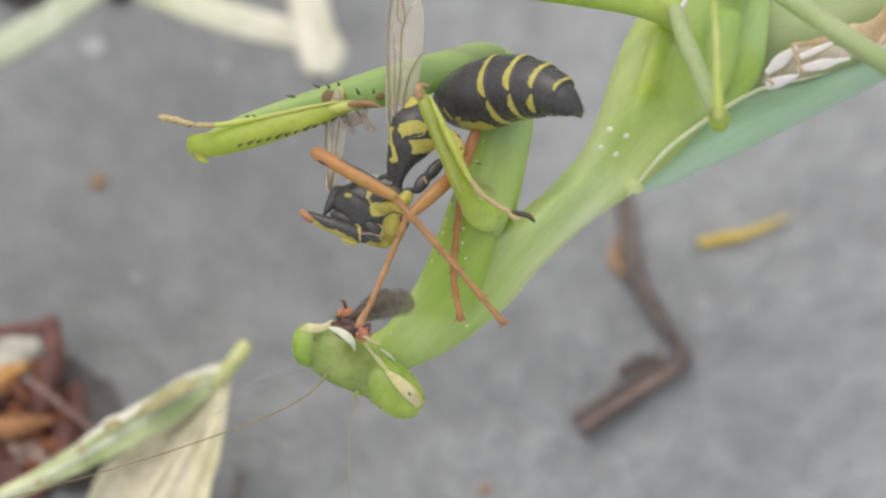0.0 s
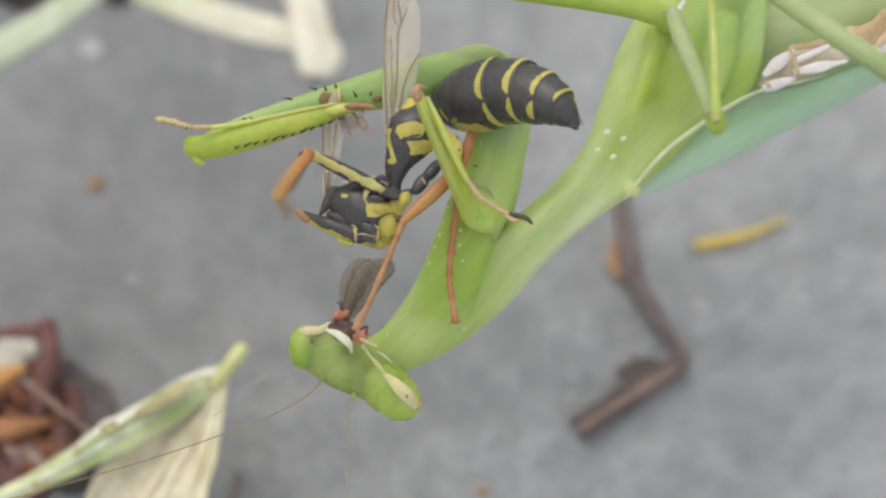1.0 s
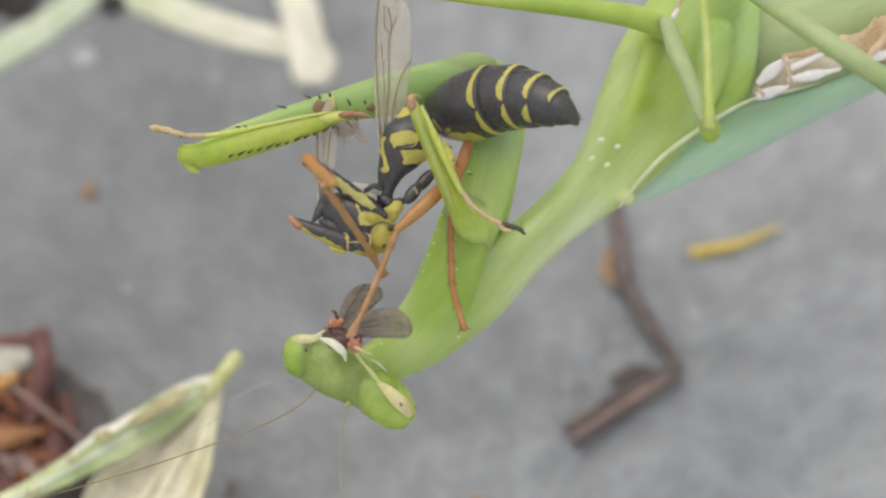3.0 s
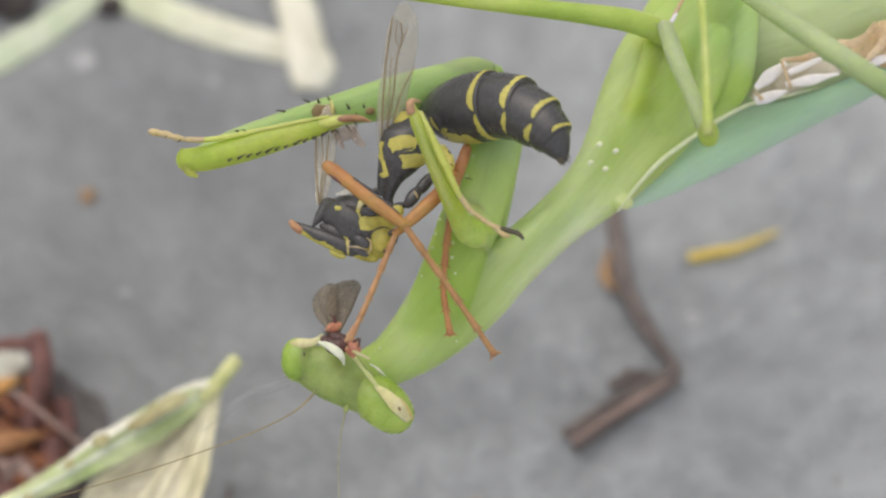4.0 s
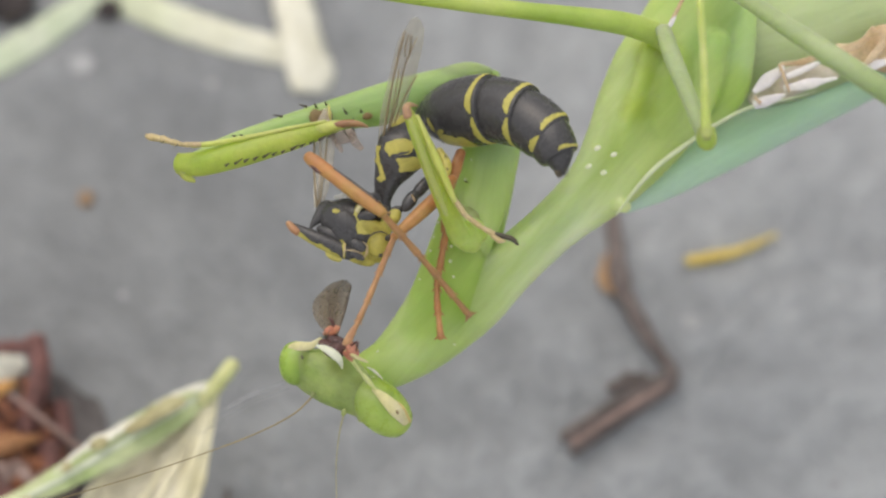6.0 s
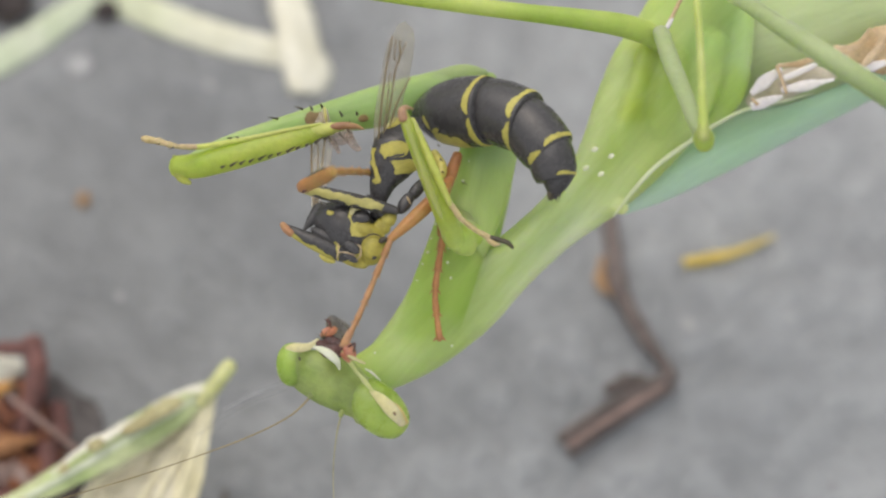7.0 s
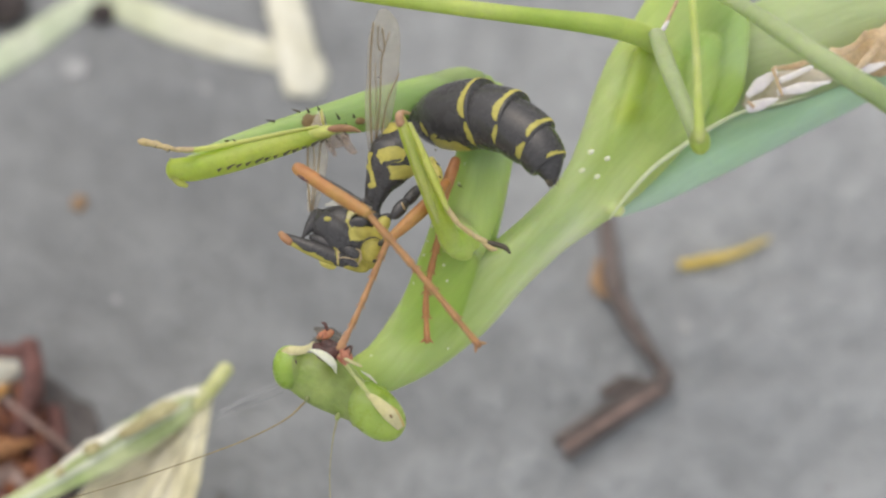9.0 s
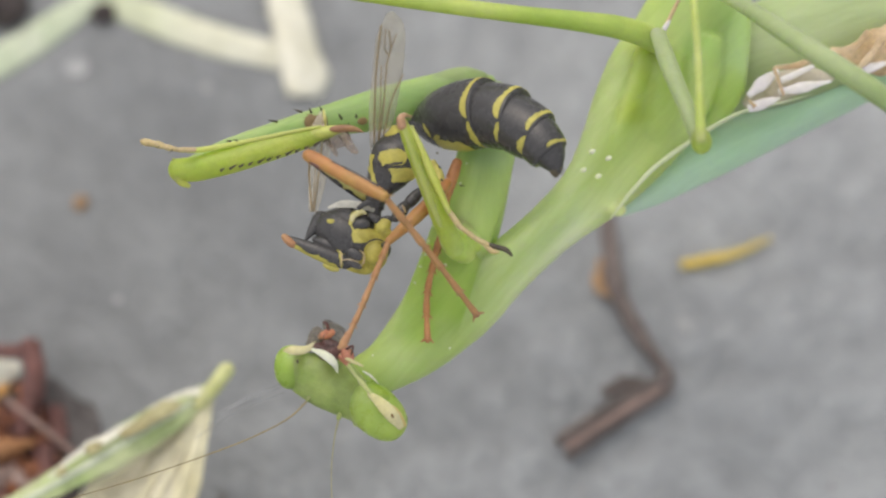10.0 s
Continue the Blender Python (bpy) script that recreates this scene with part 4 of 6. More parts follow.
def build_foreleg_near():
    part("coxa", tube([(1.0, -0.3, -3.5), (1.25, 0.5, -2.95), (1.62, 1.35, -2.6), (1.95, 2.2, -2.5), (2.45, 3.5, -2.75), (2.85, 5.0, -2.85), (3.2, 6.85, -3.0), (3.4, 8.1, -3.5)], [1.0, 1.3, 1.46, 1.46, 1.48, 1.46, 1.4, 1.0], 64, 12, 0.5), COXA, mantis, "bright green upper foreleg joint")
    spines(mantis, (((1.6, 4.31, -2.35), (1.95, 4.2, -2.0)),), 0.05)
    rnd = random.Random(4)
    # pale tubercles; those on the neck also stand in for white glints
    for p in ((0.36, 2.22, -1.9), (0.14, 1.49, -1.9), (-0.03, 0.81, -1.9), (-0.28, 0.22, -1.9), (-0.56, -0.59, -1.9), (1.11, -0.47, -1.1), (0.94, 0.3, -1.1), (1, 1.03, -1.2), (1.06, 1.7, -1.3), (2.02, 5.37, -2.3), (1.71, 4.37, -2.25), (-2.67, -5.58, -1.2), (-2.61, -4.14, -1.2), (1.17, -3.81, -1.4)):
        r = rnd.uniform(0.05, 0.085)
        part("pale_tubercle", egg(V(p) - Vector((r, 0, 0)), V(p) + Vector((r, 0, 0)), r, 0.8, 8), CREAM_WHITE, mantis)
    thigh = fuse(part("femur", join(tube([(1.77, 1.25, -1.1), (1.8, 2.25, -1.55), (1.9, 3.2, -2.35), (2.1, 4.2, -3.3)], [0.437, 0.72, 0.8, 0.6], 24, 8, 0.4), egg((1.3, 1.95, -1.0), (2.95, 2.0, -1.45), 0.68, 0.6, 24)), COXA, mantis, "pale green foreleg knee"), 0.08, 14)
    tib = tube([(-1.14, 7.47, 2.3), (-0.74, 6.57, 2.3), (-0.11, 5.18, 2.2), (0.58, 3.61, 1.9), (1.15, 2.45, 1.2), (1.6, 1.55, 0.4)], [0.218, 0.355, 0.409, 0.437, 0.491, 0.50], 32, 10, 0.8)
    ob = fuse(part("tibia", join(tib, egg((0.95, 2.35, 0.6), (2.55, 1.0, -0.2), 0.66, 0.6, 24), egg((1.5, 1.85, 0.1), (3.0, 1.75, -0.5), 0.55, 0.6, 24)), LIME, mantis, "bright lime spiny tibia with a pale knee"), 0.07, 10)
    MOVED["foreleg"] += [thigh, ob]
    part("tibia_ridge", tube([(-0.94, 6.84, 2.75), (-0.24, 5.14, 2.8), (0.42, 3.58, 2.55), (0.9, 2.54, 2.05)], [0.082, 0.136, 0.136, 0.082], 12, 8, 0.28), LIME, ob)
    part("claw", tube([(-1.08, 7.15, 2.4), (-1.15, 7.48, 2.45), (-1, 7.66, 2.2), (-0.68, 7.68, 1.7)], [0.235, 0.19, 0.13, 0.05], 14, 6), CLAW_PALE, ob, "reddish-brown hooked claw")
    spines(ob, row_of((0.59, 6.03, 1.6), (1.07, 3.77, 1.4), 5, (0.12, -0.10, 0.10), 5), 0.05)
    foot = part("tarsus", tube([(-0.63, 7.1, 2.3), (-0.13, 6.03, 2.5), (0.5, 4.72, 2.45), (1.24, 3.25, 2.2)], [0.109, 0.177, 0.205, 0.136], 14, 8), LIME_SOFT, mantis, "yellow foot folded along the tibia")
    MOVED["foreleg"].append(foot)
    for p, q in (((1.16, 3.41, 2.2), (1.8, 2.55, 2)), ((1.75, 2.6, 2), (2.55, 2.05, 1.8)), ((2.5, 2.07, 1.8), (3.2, 1.73, 1.7))):
        part("foot_segment", tube([p, V(p).lerp(V(q), 0.8), q], [0.115, 0.142, 0.109], 10, 4, wob=0.2), TAN, foot)
    part("foot_segment", tube([(3.09, 1.78, 1.7), (3.57, 1.68, 1.7), (4.05, 1.54, 1.7), (4.29, 1.31, 1.7)], [0.109, 0.123, 0.123, 0.068], 10, 5), SPINE, foot, "dark foot tip")
    part("foot_claw", tube([(3.09, 1.68, 1.7), (3.4, 1.46, 1.8), (3.67, 1.44, 1.8)], [0.109, 0.136, 0.055], 10, 4), TAN, foot)


build_foreleg_far(), build_foreleg_near()


def build_walking_legs():
    leg = part("middle_leg", tube([(11.9, 11.1, -2.4), (11.35, 11.35, -1.6), (10.7, 11.66, -1.2), (9.28, 11.98, -0.8), (7.05, 12.25, -0.6), (4.85, 12.5, -0.6), (1.82, 12.86, -0.6), (-1.76, 13.3, -0.6), (-6.18, 14, -0.8), (-8.69, 14.7, -1)], [0.4, 0.55, 0.60, 0.573, 0.491, 0.437, 0.409, 0.355, 0.328, 0.328], 18, 8, 0.8), LEG_OLIVE, mantis)
    part("tibia", tube([(-8.69, 14.76, -1), (-10.46, 17.98, -8), (-13.18, 23.37, -18), (-15.66, 29.16, -27)], [0.3, 0.246, 0.218, 0.164], 12, 6), GREEN, leg)
    # lighter green strip that paints the highlight along the leg
    part("ridge", tube([(10.37, 12.11, -0.75), (7.03, 12.35, -0.4), (1.81, 12.9, -0.4), (-6.16, 13.99, -0.5)], [0.109, 0.164, 0.136, 0.109], 10, 6, 0.4), KNEE, leg)
    part("joint_fold", tube([(11.45, 11.5, -0.9), (11.72, 11.95, -0.8), (12.0, 12.5, -0.8), (12.4, 13.3, -0.9)], [0.06, 0.11, 0.10, 0.10], 10, 6, 0.6), TAN_PINK, leg, "pinkish joint fold")
    part("joint_fold", egg((11.5, 11.55, -0.8), (11.95, 12.3, -0.7), 0.12, 0.7, 14, wob=0.3), WHITE, leg, "white joint fold")
    leg = part("middle_leg", tube([(11.38, 11.62, -0.8), (11.5, 9.76, 1.6), (11.86, 7.79, 3.6), (12.27, 5.91, 5)], [0.409, 0.437, 0.382, 0.355], 18, 8, 0.8), DULL_GREEN, mantis)
    part("knee", egg((12.32, 6.46, 5), (12.45, 5.25, 5), 0.478, 0.8, 18), LEG_OLIVE, leg)
    part("tibia", tube([(12.31, 5.95, 5.3), (12.22, 7.82, 5.5), (12.12, 10.09, 5.5), (12.05, 12.74, 4.8), (13.45, 17.92, -4), (17.26, 28.86, -26)], [0.259, 0.18, 0.164, 0.164, 0.18, 0.191], 14, 8), KNEE, leg)
    leg = part("hind_leg", tube([(14.5, 13.9, -1.8), (15.2, 12.7, 1), (15.97, 11.38, 3.5), (17.28, 9.9, 5.4), (19.57, 8.21, 6), (23.4, 6.16, 4.5), (29.37, 3.58, 0)], [0.3, 0.382, 0.437, 0.478, 0.505, 0.491, 0.409], 20, 8, 0.85), DULL_GREEN, mantis)
    part("tibia", tube([(29.37, 3.58, 0), (34.82, 3.46, -10), (41.64, 2.97, -24)], [0.328, 0.273, 0.191], 12, 6), GREEN, leg)


build_walking_legs()

# ---- the wasp ----
wasp = thing("wasp", (-1.75, 3.03, 0), "black and yellow wasp held bent double by the mantis", "insect")


def build_wasp_body():
    upper = tube([(-0.99, 6.98, -0.2), (-1.2, 5.98, 0), (-1.64, 5.1, 0), (-2.07, 4.23, 0), (-2.32, 3.3, 0), (-2.32, 2.62, 0)], [0.71, 1.283, 1.092, 0.682, 0.409, 0.409], 160, 40, 0.8)
    y = lambda p, n: n.z > -0.1 and (near(p, (-2.51, 5.87, 0), (-2.51, 5.16, 0)) < 0.096 or near(p, (-2.48, 5.16, 0), (-2.29, 4.29, 0)) < 0.123 or near(p, (-2.29, 4.29, 0), (-2.46, 4.39, 0)) < 0.068 or (near(p, (-1.77, 5.65, 0), (-1.06, 5.73, 0)) < 0.355 and near(p, (-1.8, 5.32, 0), (-0.98, 5.49, 0)) > 0.055) or (near(p, (-1.36, 4.91, 0), (-0.25, 5, 0)) < 0.328 and near(p, (-1.97, 4.89, 0), (-1.8, 4.83, 0)) > 0.328) or near(p, (-1.75, 6.96, 0), (-1.34, 7.12, 0)) < 0.218)
    skin = marking(upper, y)
    ob = part("hind_thorax", upper, BLACK, wasp)
    MOVED["hind"].append(ob)
    part("yellow_mark", skin, WASP_YELLOW, ob, "yellow marking")
    lower = tube([(-5.11, 2.62, -0.1), (-4.7, 2.4, 0), (-3.98, 2.1, 0.1), (-3.16, 1.55, 0.1), (-2.46, 1.34, 0), (-1.97, 1.28, -0.1)], [0.491, 0.901, 1.256, 1.256, 0.928, 0.437], 160, 40, 0.8)
    y = lambda p, n: (near(p, (-3.06, 3.03, 0), (-3.38, 2.92, 0)) < 0.123 or near(p, (-3.44, 2.92, 0), (-3.6, 2.43, 0)) < 0.082 or near(p, (-3.6, 2.43, 0), (-3.28, 1.99, 0)) < 0.055 or near(p, (-3.17, 1.88, 0), (-2.57, 1.99, 0)) < 0.328 or near(p, (-4.09, 1.17, 0), (-3.99, 0.35, 0)) < 0.044 or near(p, (-3.99, 0.79, 0), (-3.38, 0.68, 0)) < 0.038)
    skin = marking(lower, y)
    ob = part("thorax", lower, BLACK, wasp)
    MOVED["low"].append(ob)
    part("yellow_mark", skin, WASP_YELLOW, ob, "yellow marking")
    part("yellow_mark", egg((-4.70, 2.58, 0.80), (-4.33, 2.53, 0.90), 0.14, 0.7, 16, 0.4, wob=0.3), WASP_YELLOW, ob, "yellow spot")
    part("snout", tube([(-5.13, 2.54, 0), (-5.45, 2.1, 0.1), (-5.72, 1.69, 0.2)], [0.409, 0.246, 0.082], 16, 5, 0.7), BLACK, ob)
    part("snout", tube([(-5.33, 1.71, 0.3), (-4.82, 1.49, 0.5), (-3.9, 1.22, 0.6)], [0.136, 0.328, 0.437], 16, 5, 0.7), BLACK, ob)
    part("collar", egg((-3.45, 2.42, 0.95), (-2.6, 2.46, 0.95), 0.28, 0.7, 24), BLACK, ob)
    part("collar_edge", tube([(-3.5, 2.12, 0.95), (-3.55, 2.45, 0.98), (-3.42, 2.82, 0.95), (-3.1, 3.04, 0.85), (-2.85, 2.96, 0.8)], [0.05, 0.09, 0.12, 0.13, 0.06], 14, 8, 0.5, wob=0.25), CREAM, ob, "pale yellow collar edge")
    plates = [egg(p, q, r, 0.8, 24, 0.5, wob=0.10, seed=2) for p, q, r in (((-3.66, 1.98, 0.85), (-2.16, 1.83, 0.8), 0.42), ((-2.2, 1.95, 0.7), (-2.5, 0.25, 0.6), 0.62), ((-3.18, 1.16, 0.85), (-3.02, 0.19, 0.8), 0.246), ((-3.89, 0.46, 0.7), (-2.49, 0.16, 0.7), 0.218), ((-2.27, 2.46, 0.7), (-1.68, 1.86, 0.7), 0.328))]
    fuse(part("yellow_plate", join(*plates), WASP_PLATE, ob, "mottled yellow side plates"), 0.05, 8)
    part("yellow_plate", egg((-2.42, 1.68, 1.0), (-2.28, 0.5, 0.95), 0.55, 0.5, 28, 0.5, wob=0.12), WASP_PLATE, ob, "round yellow plate")
    part("seam", tube([(-2.92, 1.0, 1.2), (-2.87, 1.35, 1.28), (-2.65, 1.62, 1.28), (-2.3, 1.74, 1.25), (-1.98, 1.66, 1.15)], [0.02, 0.04, 0.045, 0.04, 0.02], 10, 8), SPINE, ob, "dark seam")
    for p, q, r in (((-3.64, 1.21, 1.3), (-2.95, 0.78, 1.3), 0.246), ((-3.7, 0.68, 1.2), (-2.95, 0.35, 1.2), 0.164)):
        part("dark_patch", egg(p, q, r, 0.4, 18), BLACK, ob)
    for pts in ([(-4.0, 1.15, 1.1), (-3.92, 0.8, 1.25), (-3.98, 0.42, 1.2)], [(-3.93, 0.72, 1.25), (-3.5, 0.74, 1.4), (-3.05, 0.62, 1.35)], [(-3.1, 1.2, 1.3), (-2.9, 1.05, 1.35), (-2.86, 0.7, 1.35), (-3.0, 0.45, 1.3)]):
        part("pale_rim", tube(pts, [0.02] + [0.035] * (len(pts) - 2) + [0.02], 8, 6, 0.6, wob=0.5), TAN, ob, "cream joint rim")
    part("wing_base", tube([(-4.68, 3.23, 0.3), (-3.9, 3.41, 0.5), (-2.98, 3.36, 0.6), (-2.5, 3.12, 0.4)], [0.082, 0.164, 0.246, 0.136], 16, 6, 0.3, wob=0.7), WING_MILK, ob, "whitish torn wing base")
    part("wing_base", tube([(-3.23, 3.21, 0.9), (-2.8, 3.47, 1), (-2.48, 3.31, 0.9)], [0.109, 0.164, 0.109], 14, 6, 0.4, wob=0.6), BLACK, ob)
    for p, q, r, m in (((0, 4.32, 0.3), (-0.87, 3.28, 0.5), 0.3, BLACK), ((-0.65, 3.65, 0.6), (-1.35, 2.67, 0.8), 0.314, BLACK), ((-1.33, 2.87, 0.6), (-2.27, 2.41, 0.6), 0.246, BLACK), ((-1.51, 2.73, 0.7), (-2.16, 2.08, 0.7), 0.355, WASP_YELLOW), ((-2.54, 3, 0.7), (-1.84, 2.46, 0.7), 0.218, BLACK)):
        MOVED["hind"].append(part("hip", egg(p, q, r, 0.9, 18), m, wasp))
    MOVED["hind"].append(part("hip_ring", egg((-0.92, 3.47, 0.95), (-0.75, 3.1, 0.95), 0.055, 0.8, 10), TAN, wasp))
    fem = tube([(-6.6, 1.65, 0.6), (-6.01, 1.43, 0.6), (-4.97, 1.05, 0.7), (-3.89, 0.68, 0.7), (-3.14, 0.57, 0.6)], [0.191, 0.273, 0.382, 0.382, 0.273], 96, 30, 0.8)
    skin = marking(fem, lambda p, n: near(p, (-6.52, 1.26, 0), (-4.34, 0.27, 0)) < 0.246 and p.x < -3.549 or near(p, (-4.04, 1.06, 0), (-3.93, 0.35, 0)) < 0.041)
    ob = part("front_leg", fem, BLACK, wasp)
    MOVED["low"].append(ob)
    part("yellow_mark", skin, WASP_YELLOW, ob, "yellow lower edge")
    part("knee", tube([(-6.75, 1.78, 0.6), (-6.55, 1.60, 0.64), (-6.3, 1.42, 0.68)], [0.14, 0.20, 0.2], 16, 6, 0.9), ORANGE_DULL, ob)
    part("foot_stub", egg((-4.86, 0.51, 0.7), (-4.05, 0.24, 0.7), 0.191, 0.7, 14, wob=0.3), WASP_YELLOW, ob)
    for p, r in (((-2.2, 0.62, 1.35), 0.10), ((-1.88, 1.5, 1.2), 0.19)):
        part("dark_dot", egg(V(p) - Vector((r, r * 0.6, 0)), V(p) + Vector((r, r * 0.6, 0)), r * 0.8, 0.6, 12), SPINE, ob)


build_wasp_body()


def joints(points, r, k=5):
    """A jointed foot: each piece widens towards its end."""
    pts = [V(q[:3]) for q in spline(points, 12)]
    n = len(pts) - 1
    rows, rad = [], []
    for i in range(k):
        for u, w in ((0.0, 0.80), (0.5, 0.88), (0.94, 1.06)):
            j = (i + u) / k * n
            a = int(j)
            rows.append(pts[a].lerp(pts[min(a + 1, n)], j - a)), rad.append(r * w * (1 - 0.15 * i / k))
    rows.append(pts[-1]), rad.append(r * 0.7)
    bm = tube(rows, rad, 10, 2)
    for i in range(1, k):
        p, d = pts[round(i / k * n)], (pts[min(n, round(i / k * n) + 1)] - pts[round(i / k * n) - 1]).normalized()
        s = Vector((-d.y, d.x, 0))
        bm = join(bm, cone(p + s * r * 0.5, p + s * r * 1.5 + d * r * 1.3, r * 0.35), cone(p - s * r * 0.5, p - s * r * 1.4 + d * r * 1.2, r * 0.3))
    return bm


def fork(p, d, r):
    d = V(d).normalized()
    s = Vector((-d.y, d.x, 0))
    return join(cone(p, V(p) + (d * 0.8 + s) * r * 3, r), cone(p, V(p) + (d * 0.8 - s) * r * 3, r))


def build_wasp_legs():
    shin = part("shin", tube([(1.03, 4.25, 0.2), (0.43, 3.48, 0.8), (-0.64, 2.44, 1.2), (-1.76, 1.41, 1.6)], [0.246, 0.328, 0.328, 0.191], 18, 8, 0.85), ORANGE, wasp, "orange shin")
    part("foot", join(joints([(-1.71, 1.52, 1.6), (-2.29, 0.08, 1.7), (-3.08, -1.83, 2), (-3.74, -3.29, 2.5)], 0.164), tube([(-3.58, -2.87, 2.5), (-3.84, -3.39, 2.6), (-4.05, -3.6, 2.6)], [0.136, 0.191, 0.082], 12, 4, 0.5)), ORANGE_DULL, shin)
    MOVED["rust"].append(part("thigh", tube([(1.61, 5.8, -1.2), (1.33, 4.96, -1.1), (1, 3.91, -1.1), (0.83, 2.67, -1.2), (0.78, 1.92, -1.2)], [0.246, 0.3, 0.246, 0.191, 0.164], 18, 8, 0.8), RUST, wasp, "rust-red thigh"))
    MOVED["hind"].append(part("thigh", tube([(0.44, 5.64, -0.6), (0.77, 4.91, -0.4), (0.6, 4.07, 0)], [0.191, 0.273, 0.218], 18, 8, 0.8), WASP_YELLOW, wasp, "yellow thigh"))


build_wasp_legs()

# the leg that kicks: thigh, shin and foot, each drawn along its own x axis
THIGH, SHIN, FOOT = 4.504, 4.504, 7.916


kick_thigh = tube([(THIGH * u, 0, 0) for u in (0, 0.2, 0.5, 0.8, 1)], [0.2, 0.30, 0.35, 0.31, 0.20], 64, 28, 0.9)
kt_skin = marking(kick_thigh, lambda p, n: n.z > 0.0 and -0.2 < p.y < 0.17 and p.x < 0.87 * THIGH)
kick_thigh = part("thigh", kick_thigh, BLACK, wasp, "black thigh with a yellow stripe", pivot=(-6.08, 4.6, 1), local=True)
part("yellow_mark", kt_skin, THIGH_OLIVE, kick_thigh, "yellow stripe", local=True)
kick_shin = part("shin", tube([(SHIN * u, 0, 0) for u in (0, 0.08, 0.35, 0.75, 1)], [0.273, 0.328, 0.328, 0.355, 0.246], 18, 8, 0.85), ORANGE, wasp, "orange shin", pivot=(-5.99, 4.53, 2), local=True)
part("knee", egg((-0.218, 0, 0), (0.437, 0, 0), 0.3, 0.9, 14), ORANGE, kick_shin, local=True)
part("dark_streak", tube([(SHIN * u, 0.273, 0.13) for u in (0.3, 0.5, 0.75, 0.9)], [0.041, 0.082, 0.096, 0.041], 10, 6, 0.8), BLACK, kick_shin, "dark streak", local=True)
part("dark_streak", tube([(SHIN * u, -0.246, 0.17) for u in (0.08, 0.16, 0.24)], [0.041, 0.096, 0.027], 10, 6, 0.8), FLY_DARK, kick_shin, "dark streak", local=True)
part("spur", cone((SHIN * 0.96, 0, 0), (SHIN * 1.10, 0.246, 0.1), 0.082), ORANGE, kick_shin, local=True)
kick_foot = part("foot", join(joints([(0, 0, 0), (FOOT * 0.5, 0.05, 0), (FOOT, 0, 0)], 0.186), fork((FOOT * 0.985, 0, 0), (1, 0, 0), 0.123)), ORANGE_DULL, wasp, "orange jointed foot", pivot=(-2.22, 2.35, 2.2), local=True)
# the hanging foot
hang_foot = part("foot", join(joints([(0.8, 2.1, -0.9), (0.61, 0.3, -0.8), (0.52, -1.35, -0.8), (0.85, -3.44, -0.6)], 0.191), fork((0.83, -3.28, -0.6), (0.1, -1, 0), 0.109)), RUST, wasp, "rust-red jointed foot", pivot=(0.8, 2.1, -0.9))


def build_wasp_wings():
    w = part("wing", tube([(-2.31, 4.93, -0.6), (-2.23, 6.23, -0.7), (-2.02, 8.03, -0.8), (-1.82, 9.97, -0.8), (-1.77, 11.9, -0.8), (-1.93, 13, -0.8)], [0.218, 0.546, 0.819, 0.901, 0.819, 0.246], 16, 8, 0.025, camber=0.12), WING, wasp, "clear folded wing with brown veins", pivot=(-2.26, 5.26, -0.6))
    for pts, r in (([(-2.48, 12.54, -0.7), (-2.67, 10.5, -0.65), (-2.67, 8.29, -0.65), (-2.59, 5.53, -0.6)], 0.06), ([(-1.99, 12.16, -0.7), (-1.87, 11.19, -0.7), (-2.04, 10.5, -0.7), (-2.1, 8.57, -0.7), (-2.26, 6.92, -0.7), (-2.4, 5.26, -0.6)], 0.049),
                   ([(-0.99, 9.64, -0.8), (-1.35, 9.08, -0.75), (-1.71, 8.3, -0.72), (-1.99, 6.92, -0.7), (-2.23, 5.53, -0.6)], 0.044), ([(-2.21, 12.3, -0.7), (-2.21, 11.33, -0.7), (-1.99, 11, -0.7)], 0.035), ([(-1.87, 11.17, -0.7), (-1.55, 11.89, -0.75)], 0.03), ([(-2.4, 10.5, -0.65), (-2.34, 8.29, -0.65), (-2.42, 6.08, -0.6)], 0.033)):
        part("vein", tube(pts, [r * 0.75] * len(pts), 6, 6), VEIN, w)
    v = part("wing", tube([(-5.49, 2.91, -0.4), (-5.34, 4.16, -0.6), (-5.25, 5.55, -0.8), (-5.21, 6.81, -1), (-5.11, 7.8, -1.2)], [0.218, 0.409, 0.519, 0.491, 0.164], 14, 8, 0.03, camber=0.15), WING, wasp, "clear folded wing with brown veins")
    for pts, r in (([(-5.54, 2.91, -0.3), (-5.68, 4.69, -0.4), (-5.71, 6.64, -0.7)], 0.06), ([(-5.43, 2.91, -0.3), (-5.22, 4.7, -0.45), (-5.07, 6.23, -0.7)], 0.049), ([(-5.48, 3.04, -0.3), (-5.38, 4.97, -0.45), (-5.43, 6.51, -0.7)], 0.033)):
        part("vein", tube(pts, [r * 0.75] * len(pts), 6, 6), VEIN, v)
    for k, (p, q, r) in enumerate((((-4.9, 6.25, -0.8), (-3.7, 6.6, -0.9), 0.26), ((-4.0, 6.6, -0.85), (-3.35, 5.75, -0.9), 0.22), ((-4.75, 6.4, -0.7), (-4.35, 5.6, -0.8), 0.16))):
        part("torn_wing", egg(p, q, r, 0.06, 16, 0.4, wob=1.1, seed=k), SCRAP, wasp, "torn brownish wing scrap")
    return w


long_wing = build_wasp_wings()


